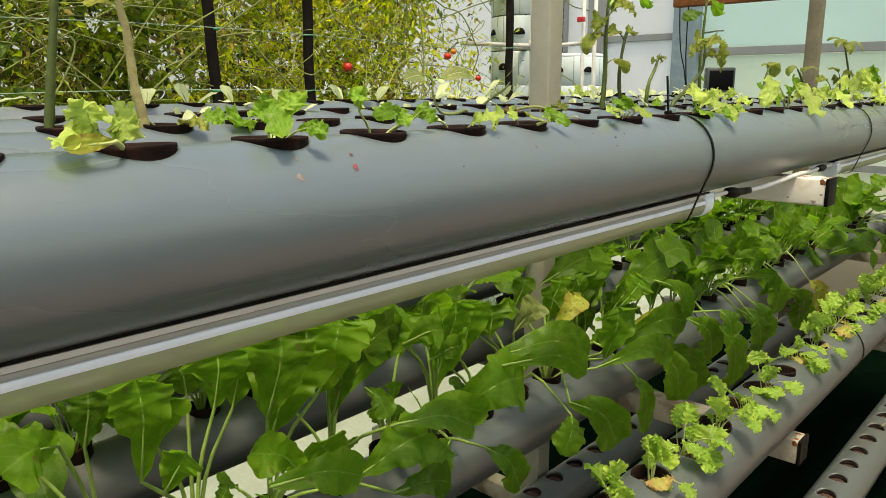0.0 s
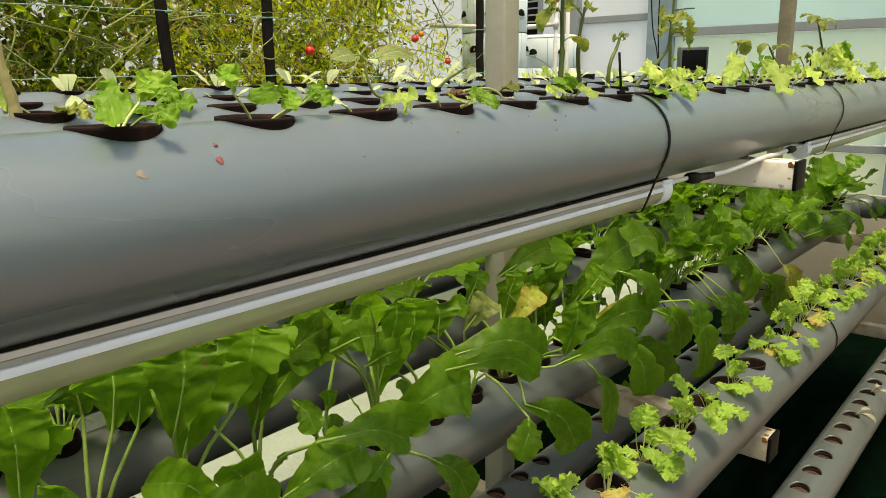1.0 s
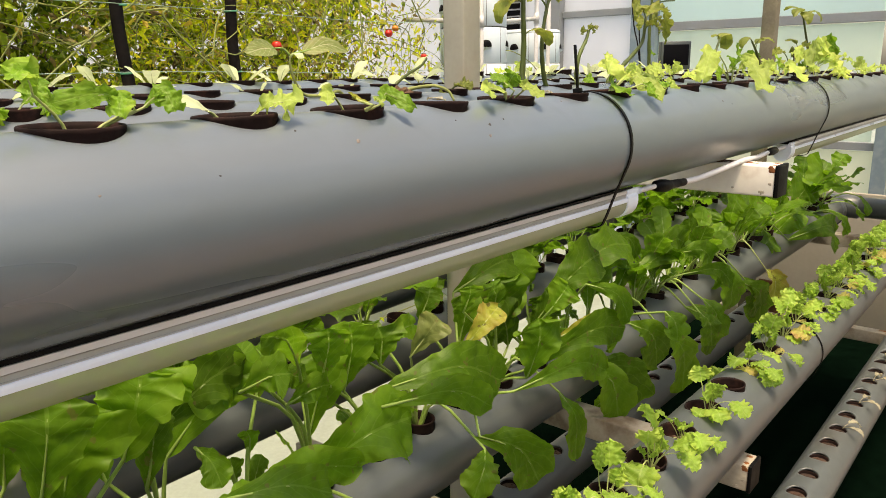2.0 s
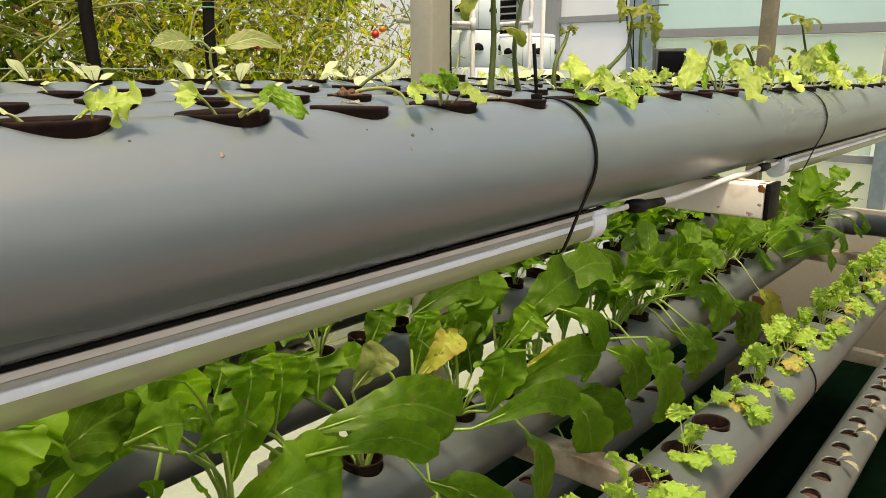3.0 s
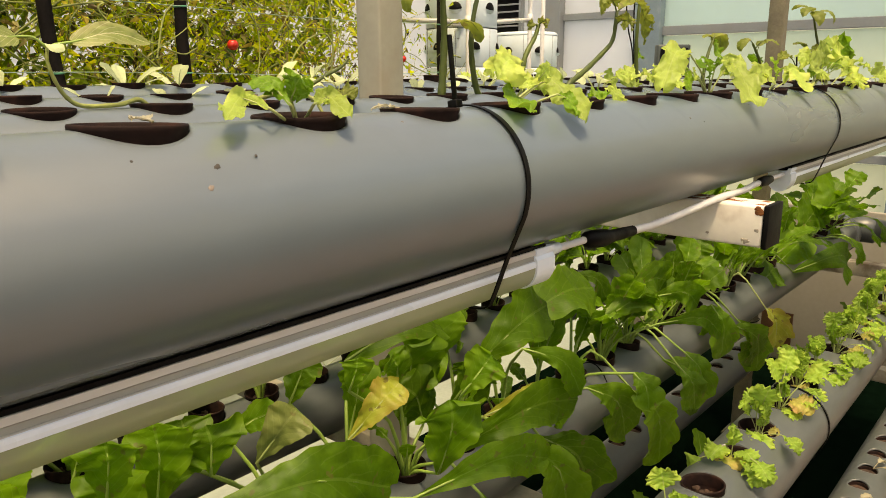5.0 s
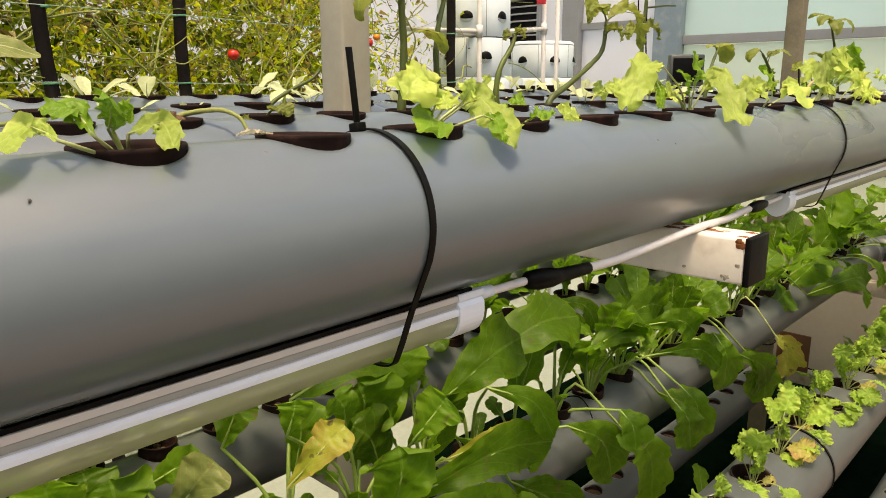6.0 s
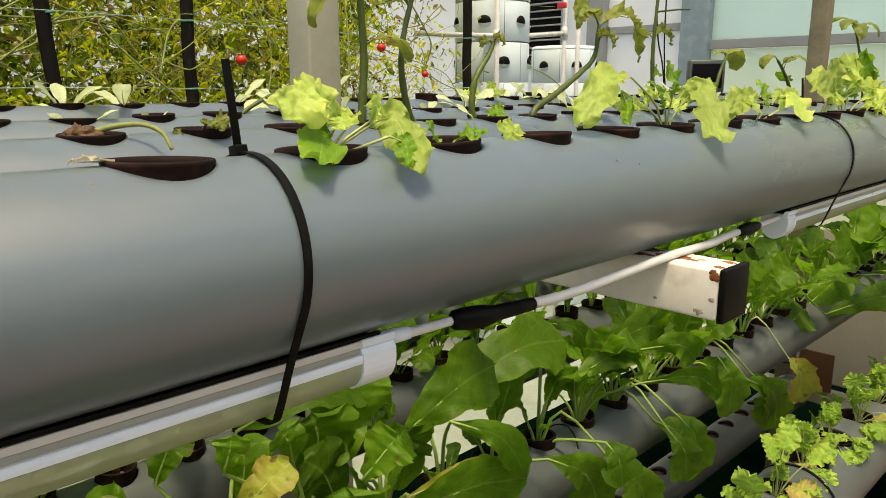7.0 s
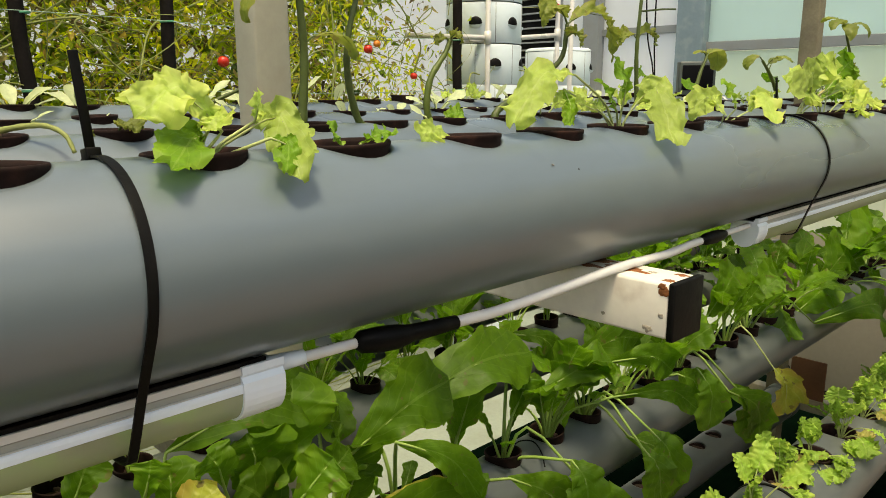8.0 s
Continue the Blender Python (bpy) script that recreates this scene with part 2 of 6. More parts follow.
LED_ALU = material("white_aluminium", (0.61, 0.605, 0.57), 0.4, spots=0.04, scale=10, fine=100, bump=0.03, stretch=(1, 0.2, 1))
LED_GREY = material("grey_groove", (0.36, 0.37, 0.33), 0.5, spots=0.05, scale=10, fine=100, bump=0.03, stretch=(1, 0.2, 1))
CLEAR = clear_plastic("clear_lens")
CABLE = material("white_cable", (0.68, 0.69, 0.68), 0.45, spots=0.08, scale=20, fine=100, bump=0.05)
# near-black: the shade under the rack is put into the turf's colour
TURF_SHADED = material("shaded_green_turf", (0.0011, 0.0042, 0.0023), 1.0, spots=0.5, scale=20, fine=400, bump=0.8, spec=0.0)
AISLE_BOUNCE = material("brown_bounce_floor", (0.240, 0.182, 0.138), 0.85, spots=0.2, scale=3, fine=70, bump=0.3, dirt=(0.20, 0.15, 0.115), dirt_amount=0.6, dirt_scale=4)
CONCRETE = material("pale_concrete", (0.25, 0.295, 0.255), 0.8, spots=0.15, scale=4, fine=60, bump=0.3, dirt=(0.20, 0.22, 0.175), dirt_amount=0.6, dirt_scale=5)
STAKE = material("dark_stake", (0.011, 0.009, 0.008), 0.8, spots=0.4, scale=20, fine=100, bump=0.5, dirt=(0.035, 0.028, 0.020), dirt_amount=0.6, dirt_scale=9, spec=0.1)
TWINE_PALE = material("pale_twine", (0.30, 0.44, 0.34), 0.7, spots=0.1, scale=50, fine=200)
TWINE = material("green_twine", (0.06, 0.28, 0.16), 0.7, spots=0.1, scale=50, fine=200)
TOMATO = material("ripe_tomato", (0.55, 0.025, 0.012), 0.25, spots=0.1, scale=20, fine=100, bump=0.02)
TOMATO_ORANGE = material("orange_tomato", (0.60, 0.20, 0.02), 0.25, spots=0.1, scale=20, fine=100, bump=0.02)
PANEL_COOL = translucent_sheet("cool_white_polycarbonate", (0.80, 0.92, 0.89), 0.8)
PANEL_WARM = translucent_sheet("warm_white_polycarbonate", (0.92, 0.91, 0.76), 0.8)
PANEL_PALE = translucent_sheet("pale_green_polycarbonate", (0.86, 0.92, 0.82), 0.8)
PANEL_WHITE = translucent_sheet("white_polycarbonate", (0.92, 0.92, 0.94), 0.7)
FRAME_GREY = material("grey_frame_paint", (0.22, 0.24, 0.25), 0.5, spots=0.08, scale=6, fine=80, bump=0.1, dirt=(0.2, 0.19, 0.17), dirt_amount=0.4, dirt_scale=5)
FRAME_BLUE = material("galvanised_steel", (0.21, 0.28, 0.32), 0.45, metal=0.3, spots=0.1, scale=8, fine=60, bump=0.1, dirt=(0.32, 0.38, 0.40), dirt_amount=0.5, dirt_scale=14)
TOWER = material("white_tower_plastic", (0.64, 0.74, 0.79), 0.4, spots=0.05, scale=5, fine=60, bump=0.05, dirt=(0.45, 0.45, 0.38), dirt_amount=0.3)
PVC_WHITE = material("white_pvc", (0.60, 0.59, 0.57), 0.3, spots=0.04, scale=8, fine=60, bump=0.03)
BOARD = material("beige_board", (0.28, 0.26, 0.21), 0.7, spots=0.08, scale=4, fine=50, bump=0.1)
WALL_BOUNCE = material("brown_bounce_board", (0.32, 0.295, 0.26), 0.8, spots=0.12, scale=3, fine=120, bump=0.15)
CARD = material("brown_cardboard", (0.16, 0.07, 0.035), 0.9, spots=0.15, scale=10, fine=120, bump=0.2)
STEM = material("green_stem", (0.065, 0.095, 0.012), 0.5, spots=0.2, scale=40, fine=200, bump=0.3, per_object=0.2)
STEM_MID = material("mid_green_stem", (0.23, 0.35, 0.075), 0.5, spots=0.2, scale=40, fine=200, bump=0.2, per_object=0.25)
ROOTS = material("dry_roots", (0.10, 0.055, 0.028), 0.95, spots=0.4, scale=90, fine=400, bump=0.8)
STEM_PALE = material("pale_stem", (0.36, 0.42, 0.16), 0.5, spots=0.2, scale=40, fine=200, bump=0.2, per_object=0.2)
VINE = material("yellow_vine", (0.22, 0.25, 0.07), 0.7, spots=0.3, scale=8, fine=200, bump=0.3)
STEM_DRY = material("dry_stem", (0.34, 0.30, 0.13), 0.8, spots=0.25, scale=40, fine=200, bump=0.4, per_object=0.2)
SCREEN = material("dark_panel", (0.004, 0.004, 0.005), 0.5, spots=0.1, bump=0, spec=0.08)
RED_PLASTIC = material("red_plastic", (0.5, 0.02, 0.03), 0.35, spots=0.05, bump=0)
DIRT_SPOT = material("dried_red_juice", (0.20, 0.05, 0.05), 0.7, spots=0.3, scale=200, fine=600)
PALE_STAIN = material("pale_brown_stain", (0.20, 0.165, 0.14), 0.7, spots=0.3, scale=200, fine=600)
DULL_PAINT = material("flaked_grey_paint", (0.34, 0.31, 0.25), 0.7, spots=0.4, scale=120, fine=400, bump=0.3)
DARK_SPOT = material("dark_fleck", (0.05, 0.045, 0.04), 0.8, spots=0.3, scale=200, fine=600)
LEAF_WILT = leaf_material("wilting_leaf", (0.40, 0.38, 0.10), (0.5, 0.5, 0.25), (0.40, 0.22, 0.10), 0.4, 0.2)
DRY_LEAF = leaf_material("withered_leaf", (0.40, 0.38, 0.27), (0.45, 0.42, 0.28), (0.34, 0.28, 0.17), 0.25, 0.15)
LEAF_VEINED = leaf_material("pale_veined_leaf", (0.24, 0.29, 0.085), (0.58, 0.58, 0.34), (0.40, 0.38, 0.17), 0.4, 0.1, 0.3, veins=0.9)
LEAF_BROAD = leaf_material("broad_green_leaf", (0.098, 0.222, 0.011), (0.29, 0.44, 0.09), (0.185, 0.335, 0.022), 0.55, 0.33, 0.6)
LEAF_KALE = leaf_material("curly_kale_leaf", (0.27, 0.44, 0.065), (0.54, 0.65, 0.22), (0.46, 0.56, 0.11), 0.45, 0.22)
LEAF_DULL = leaf_material("dull_old_leaf", (0.20, 0.25, 0.07), (0.36, 0.40, 0.16), (0.27, 0.26, 0.08), 0.4, 0.2, 0.6)
LEAF_LIME = leaf_material("lime_curly_leaf", (0.38, 0.51, 0.10), (0.60, 0.68, 0.28), (0.60, 0.65, 0.17), 0.42, 0.18)
LEAF_BRIGHT = leaf_material("bright_lettuce_leaf", (0.16, 0.32, 0.02), (0.42, 0.55, 0.15), (0.34, 0.48, 0.06), 0.42, 0.15)
LEAF_PALE = leaf_material("pale_seedling_leaf", (0.58, 0.65, 0.38), (0.62, 0.68, 0.44), (0.53, 0.59, 0.28), 0.35, 0.12)
LEAF_YELLOW = leaf_material("yellowing_leaf", (0.28, 0.32, 0.04), (0.5, 0.5, 0.2), (0.34, 0.24, 0.05), 0.35, 0.2, 0.8)
LEAF_OLIVE = leaf_material("olive_kale_leaf", (0.19, 0.235, 0.035), (0.30, 0.34, 0.10), (0.28, 0.27, 0.05), 0.35, 0.3, 0.7)
HEDGE_YELLOW = island_leaf_material("yellowing_tomato_foliage", [(0.0, (0.16, 0.24, 0.014)), (0.3, (0.50, 0.60, 0.025)), (0.65, (0.72, 0.70, 0.05)),
                                                                 (0.85, (0.46, 0.31, 0.08)), (1.0, (0.48, 0.64, 0.05))], 0.66)
HEDGE_GREEN = island_leaf_material("green_tomato_foliage", [(0.0, (0.035, 0.08, 0.008)), (0.4, (0.16, 0.25, 0.014)), (0.8, (0.36, 0.44, 0.025)), (1.0, (0.40, 0.53, 0.05))], 0.45)
HEDGE_DRY = island_leaf_material("withered_tomato_foliage", [(0.0, (0.05, 0.035, 0.015)), (0.5, (0.20, 0.15, 0.04)), (1.0, (0.40, 0.34, 0.12))], 0.35)
CASE_GREY = material("dark_grey_case", (0.07, 0.085, 0.08), 0.5, spots=0.1, scale=20, fine=120, bump=0.05)


# ---------------------------------------------------------------- builders
def thing(name, place=(0, 0, 0), label="", category="", group="", kind="", turn=0.0):
    ob = new(name)
    ob.empty_display_size = 0.05
    ob.matrix_basis = pose(*place, 0, 0, turn)
    return tagged(ob, label, category, group, kind)


def mesh_of(name, bm, *mats, smooth=True):
    me = bpy.data.meshes.new(name)
    bm.to_mesh(me)
    bm.free()
    for m in mats:
        me.materials.append(m)
    if smooth:
        me.polygons.foreach_set("use_smooth", [True] * len(me.polygons))
    return me


def part(name, bm, mat, parent, label="", smooth=True, m=None):
    ob = new(name, mesh_of(name, bm, mat, smooth=smooth) if isinstance(bm, bmesh.types.BMesh) else bm)
    ob.parent = parent
    if m is not None:
        ob.matrix_basis = m
    if label:
        ob["label"] = label
    return ob


def box(size, bevel=0.003, bm=None, at=(0, 0, 0), seg=2):
    own = bmesh.new()
    bmesh.ops.create_cube(own, size=1.0, matrix=Matrix.Translation(at) @ Matrix.Diagonal((*size, 1)))
    if bevel:
        bmesh.ops.bevel(own, geom=own.edges[:], offset=bevel, segments=seg, affect='EDGES', profile=0.6)
    if bm is None:
        return own
    me = bpy.data.meshes.new("tmp")
    own.to_mesh(me)
    own.free()
    bm.from_mesh(me)
    bpy.data.meshes.remove(me)
    return bm


def tube(points, radius, sides=10, bm=None, caps=True):
    """A round tube along points; radius is a number or a list, one for each point."""
    bm = bm or bmesh.new()
    pts = [Vector(p) for p in points]
    rad = radius if isinstance(radius, (list, tuple)) else [radius] * len(pts)
    rings, normal = [], None
    for i, p in enumerate(pts):
        d = (pts[min(i + 1, len(pts) - 1)] - pts[max(i - 1, 0)]).normalized()
        if normal is None:
            normal = d.orthogonal().normalized()
        normal = (normal - d * normal.dot(d)).normalized()
        b = d.cross(normal)
        rings.append([bm.verts.new(p + rad[i] * (math.cos(a) * normal + math.sin(a) * b)) for a in (2 * math.pi * k / sides for k in range(sides))])
    for r0, r1 in zip(rings, rings[1:]):
        for k in range(sides):
            bm.faces.new((r0[k], r0[(k + 1) % sides], r1[(k + 1) % sides], r1[k]))
    if caps:
        bm.faces.new(rings[0][::-1])
        bm.faces.new(rings[-1])
    return bm


def smooth_path(points, steps=6):
    """Points on a smooth curve through the given ones."""
    pts = [Vector(p) for p in points]
    if len(pts) < 3:
        return pts
    ext = [2 * pts[0] - pts[1]] + pts + [2 * pts[-1] - pts[-2]]
    out = []
    for i in range(1, len(ext) - 2):
        a, b, c, d = ext[i - 1:i + 3]
        for k in range(steps):
            t = k / steps
            out.append(0.5 * (2 * b + (c - a) * t + (2 * a - 5 * b + 4 * c - d) * t * t + (3 * b - a - 3 * c + d) * t ** 3))
    return out + [pts[-1]]


def lathe(profile, sides=24, bm=None):
    """A round body from (radius, height) pairs."""
    bm = bm or bmesh.new()
    rings = [[bm.verts.new((r * math.cos(2 * math.pi * k / sides), r * math.sin(2 * math.pi * k / sides), z)) for k in range(sides)] for r, z in profile]
    for r0, r1 in zip(rings, rings[1:]):
        for k in range(sides):
            bm.faces.new((r0[k], r0[(k + 1) % sides], r1[(k + 1) % sides], r1[k]))
    return bm


def extrude_profile(profile, y0, y1, bm=None, closed=True):
    """A prism along y from (x, z) pairs."""
    bm = bm or bmesh.new()
    a = [bm.verts.new((x, y0, z)) for x, z in profile]
    b = [bm.verts.new((x, y1, z)) for x, z in profile]
    n = len(profile)
    for k in range(n if closed else n - 1):
        bm.faces.new((a[k], b[k], b[(k + 1) % n], a[(k + 1) % n]))
    if closed:
        bm.faces.new(a)
        bm.faces.new(b[::-1])
    bmesh.ops.recalc_face_normals(bm, faces=bm.faces[:])
    return bm


def pipe_mesh(radius, y0, y1, holes, hole_r, sides=72, thick=0.0035):
    """A pipe along y round the origin, with round holes cut straight down through its top."""
    verts, faces, index = [], [], {}

    def v(theta, y, r=radius):
        key = (round(theta, 5), round(y, 5), round(r, 5))
        if key not in index:
            index[key] = len(verts)
            verts.append((r * math.sin(theta), y, r * math.cos(theta)))
        return index[key]
    holes = sorted(holes)
    half = 2 * math.pi * 12 / 72                                   # the drilled band on either side of the crest
    cuts = [y0] + [(a + b) / 2 for a, b in zip(holes, holes[1:])] + [y1]
    n = 40
    for yc, ya, yb in zip(holes, cuts, cuts[1:]):
        ya, yb = (max(ya, yc - 0.06) if ya == y0 else ya), (min(yb, yc + 0.06) if yb == y1 else yb)
        loops = []
        for k in range(n):
            # along the cell's edge: ten steps a side
            s, f = divmod(k, 10)
            f /= 10
            ty, tt = [(yb, -half + 2 * half * f), (yb + (ya - yb) * f, half), (ya, half - 2 * half * f), (ya + (yb - ya) * f, -half)][s]
            ang = math.atan2(tt / half, (ty - yc) / (0.5 * (yb - ya)))
            iy, ix = hole_r * math.cos(ang), hole_r * math.sin(ang)
            it = math.asin(ix / radius)
            loops.append([v(it + (tt - it) * g, yc + iy + (ty - yc - iy) * g) for g in (0.0, 0.06, 0.25, 0.55, 1.0)] + [v(it, yc + iy, radius - thick)])
        for a, b in zip(loops, loops[1:] + loops[:1]):
            for j in range(4):
                faces.append((a[j], a[j + 1], b[j + 1], b[j]))
            faces.append((a[5], a[0], b[0], b[5]))
    first, last = max(y0, holes[0] - 0.06), min(y1, holes[-1] + 0.06)
    span = [first]
    for yc, ya, yb in zip(holes, cuts, cuts[1:]):
        ya, yb = (first if ya == y0 else ya), (last if yb == y1 else yb)
        span += [ya + (yb - ya) * f / 10 for f in range(1, 11)]
    thetas = [half + (2 * math.pi - 2 * half) * k / 48 for k in range(49)]
    thetas[-1] = -half
    for a, b in zip(thetas, thetas[1:]):
        for ya, yb in zip(span, span[1:]):
            faces.append((v(a, ya), v(b, ya), v(b, yb), v(a, yb)))
    ring = [-half + 2 * half * k / 10 for k in range(11)] + thetas[1:-1]
    for ya, yb in ((y0, first), (last, y1)):
        if yb - ya > 1e-4:
            for a, b in zip(ring, ring[1:] + ring[:1]):
                faces.append((v(a, ya), v(b, ya), v(b, yb), v(a, yb)))
    me = bpy.data.meshes.new("pipe")
    me.from_pydata(verts, [], faces)
    bm = bmesh.new()
    bm.from_mesh(me)
    bpy.data.meshes.remove(me)
    bmesh.ops.recalc_face_normals(bm, faces=bm.faces[:])
    return bm


# ---------------------------------------------------------------- leaves and plants
def leaf_data(name, length, width, petiole, rise, droop, mats, ruffle=0.1, waves=5, lobes=0.0, fold=0.25, shape=0.8, seed=0, thick=0.0022,
              nu=16, nv=8, twist=0.0, blunt=0.6, roll=0.0, scallop=0.0, frill=2.0, form="oval", crumple=0.03, bend=0.45, fine=0.0, way=None, face=(0.75, -0.5, 0.6)):
    """One leaf with its stalk: it grows from the origin along +y, rising by `rise` degrees and bending down by `droop` along its way.
    With `way`, points that lead from the origin to where the blade begins and on to its tip, it follows those and turns its blade to `face`."""
    rnd = random.Random(seed)
    if way:
        to_blade = smooth_path([(0, 0, 0)] + list(way[0]), 8)
        along_blade = smooth_path([way[0][-1]] + list(way[1]), 8)
        petiole = sum((b - a).length for a, b in zip(to_blade, to_blade[1:]))
        length = sum((b - a).length for a, b in zip(along_blade, along_blade[1:]))
    total = length + petiole
    bm = bmesh.new()
    uv = bm.loops.layers.uv.new("UVMap")
    steps = 36
    turn = bend * rnd.uniform(-1, 1)
    path, p, ph = [], Vector((0, 0, 0)), rnd.uniform(0, 6)
    for i in range(steps + 1):
        s = i / steps
        e, h = radians(rise - droop * s ** 1.4), turn * s * s
        path.append((p.copy(), e, h))
        p = p + Vector((math.sin(h) * math.cos(e), math.cos(h) * math.cos(e), math.sin(e))) * (total / steps)

    k0 = petiole / total
    look_to = Vector(face).normalized()

    def at(s):
        if way:
            line, f = (to_blade, s / k0) if s < k0 else (along_blade, (s - k0) / (1 - k0))
            f = min(max(f, 0), 1) * (len(line) - 1)
            i = min(int(f), len(line) - 2)
            d = (line[i + 1] - line[i]).normalized()
            return line[i].lerp(line[i + 1], f - i), math.asin(max(-1, min(1, d.z))), math.atan2(d.x, d.y)
        f = min(max(s, 0), 1) * steps
        i = min(int(f), steps - 1)
        (a, ea, ha), (b, eb, hb) = path[i], path[i + 1]
        f -= i
        return a.lerp(b, f), ea + (eb - ea) * f, ha + (hb - ha) * f
    rings = []
    ph2 = rnd.uniform(0, 6)
    for i in range(nu + 1):
        u = i / nu
        c, e, h = at(k0 + (1 - k0) * u)
        up = Vector((-math.sin(h) * math.sin(e), -math.cos(h) * math.sin(e), math.cos(e)))
        side = Vector((math.cos(h), -math.sin(h), 0))
        if way:
            ahead = Vector((math.sin(h) * math.cos(e), math.cos(h) * math.cos(e), math.sin(e)))
            side = ahead.cross(look_to).normalized()
            up = side.cross(ahead)
        if form == "spoon":
            w = 0.5 * width * max(0.04, (0.02 + 0.98 * u) ** 0.85 * (1 - min(u, 0.998) ** 4.5) ** 0.5 / 0.66)
        elif form == "round":
            w = 0.5 * width * max(0.06, (1 - (2 * min(max(u, 0.004), 0.996) - 1) ** 2) ** 0.5 * (1.06 - 0.12 * u))
        else:
            w = 0.5 * width * max(0.03, math.sin(math.pi * min(0.999, 0.01 + 0.98 * u) ** shape)) ** blunt
        row = []
        for j in range(nv + 1):
            v = 2 * j / nv - 1
            av = abs(v)
            sgn = 1 if v > 0 else -1
            q = Vector((waves * 1.9 * u + ph, 7.3 * sgn + ph2, 3.1 * seed))
            wave = 1.5 * noise.noise(q) + 0.8 * noise.noise(q * 2.3)
            edge = 1 + (2.2 * lobes * noise.noise(q * 1.1 + Vector((5, 0, 0))) + 1.3 * lobes * noise.noise(q * 3.1) + scallop * (abs(math.sin(math.pi * u * 4.5 + ph)) - 0.6)) * av
            edge += fine * (noise.noise(q * 7.0) + math.sin(60 * u + ph)) * av ** 4
            x = v * w * edge
            lift = 0.0
            if form == "round":
                ang, far = math.atan2(v * w / width, u - 0.5), min(1.0, 2 * math.hypot(v * w / width, (u - 0.5)))
                k = 1 + scallop * (abs(math.sin(7.5 * ang + ph)) - 0.5 + 1.1 * noise.noise(Vector((2.2 * math.cos(ang), 2.2 * math.sin(ang), ph + seed)))) * far ** 3
                x = v * w * k
                lift = 0.05 * width * far ** 3 * math.sin(15 * ang + ph) + 0.10 * width * far ** 2 * noise.noise(Vector((1.5 * math.cos(ang), 1.5 * math.sin(ang), ph)))
            g = Vector((5 * x / width, 5 * u * length / width, 7.7 * seed))
            z = lift + fold * av * w + (ruffle * 0.5 * wave * av ** frill + crumple * (noise.noise(g) + 0.6 * noise.noise(g * 2.2))) * width * min(1, 4 * u)
            along = 0.5 * ruffle * width * av ** frill * noise.noise(q * 1.7 + Vector((0, 9, 0)))
            tw = roll * min(1, 3 * u) + twist * u
            x, z = x * math.cos(tw) - z * math.sin(tw), x * math.sin(tw) + z * math.cos(tw)
            grow = (k - 1) * (u - 0.5) * length if form == "round" else 0.0
            row.append((bm.verts.new(c + side * x + up * z - up.cross(side) * (along + grow)), (u, (v + 1) / 2)))
        rings.append(row)
    for a, b in zip(rings, rings[1:]):
        for j in range(nv):
            quad = (a[j], a[j + 1], b[j + 1], b[j])
            f = bm.faces.new([q[0] for q in quad])
            for lp, q in zip(f.loops, quad):
                lp[uv].uv = q[1]
    stalk = [at(k0 * f / 6)[0] for f in range(7)] + [at(k0 + (1 - k0) * g)[0] - Vector((0, 0, 0.0008)) for g in (0.2, 0.5, 0.75)]
    n0 = len(bm.faces)
    tube(stalk, [thick * q for q in (1.25, 1.1, 1, 0.95, 0.9, 0.85, 0.75, 0.5, 0.3, 0.14)], 6, bm)
    bm.faces.ensure_lookup_table()
    for f in bm.faces[n0:]:
        f.material_index = 1
    return mesh_of(name, bm, *mats)


def plant_at(name, place, leaves, label, category, group, turn=0.0, stem=None):
    """A plant: leaves is a list of (mesh, azimuth, lean, scale, height up the stem)."""
    ob = thing(name, place, label, category, group, turn=turn)
    if stem:
        part("stem", stem, None, ob) if isinstance(stem, bpy.types.Mesh) else None
    for me, az, lean, sc, h in leaves:
        part("leaf", me, None, ob, m=pose(0, 0, h, 0, 0, az) @ pose(0, 0, 0, lean, 0, 0) @ Matrix.Diagonal((sc, sc, sc, 1)))
    return ob


BROAD = [leaf_data("broad_leaf", 0.115 + 0.012 * (i % 4), 0.062 + 0.009 * (i % 3), 0.075 + 0.013 * (i % 6), 86 - 3.5 * (i % 9), 45 + 14 * (i % 8), (LEAF_BROAD, STEM_MID), ruffle=0.26, waves=2.2 + 0.5 * (i % 3),
                   lobes=0.12, fold=0.08, seed=20 + i, twist=0.55 * (i % 3 - 1), form="spoon", crumple=0.06, fine=0.012, nu=28, nv=12, bend=0.8) for i in range(14)]
CURLY = dict(ruffle=0.26, waves=4, lobes=0.0, fold=0.03, form="round", scallop=0.22, thick=0.0009, nu=30, nv=18, crumple=0.07, frill=2.4, bend=0.7)
LIME_HANG = [leaf_data("curly_leaf", 0.026 + 0.004 * (i % 4), 0.029 + 0.004 * (i % 4), 0.030 + 0.007 * (i % 6), 76 - 6 * (i % 5), 110 + 16 * (i % 4), (LEAF_KALE if i % 6 else LEAF_WILT, STEM_PALE), seed=60 + i, twist=0.5 * (i % 3 - 1), **CURLY) for i in range(11)]
LIME_UP = [leaf_data("curly_leaf", 0.024 + 0.004 * (i % 4), 0.027 + 0.004 * (i % 3), 0.034 + 0.008 * (i % 5), 84 - 3 * (i % 5), 5 + 14 * (i % 4), (LEAF_KALE, STEM_PALE), seed=160 + i, twist=0.6 * (i % 3 - 1), **CURLY) for i in range(9)]
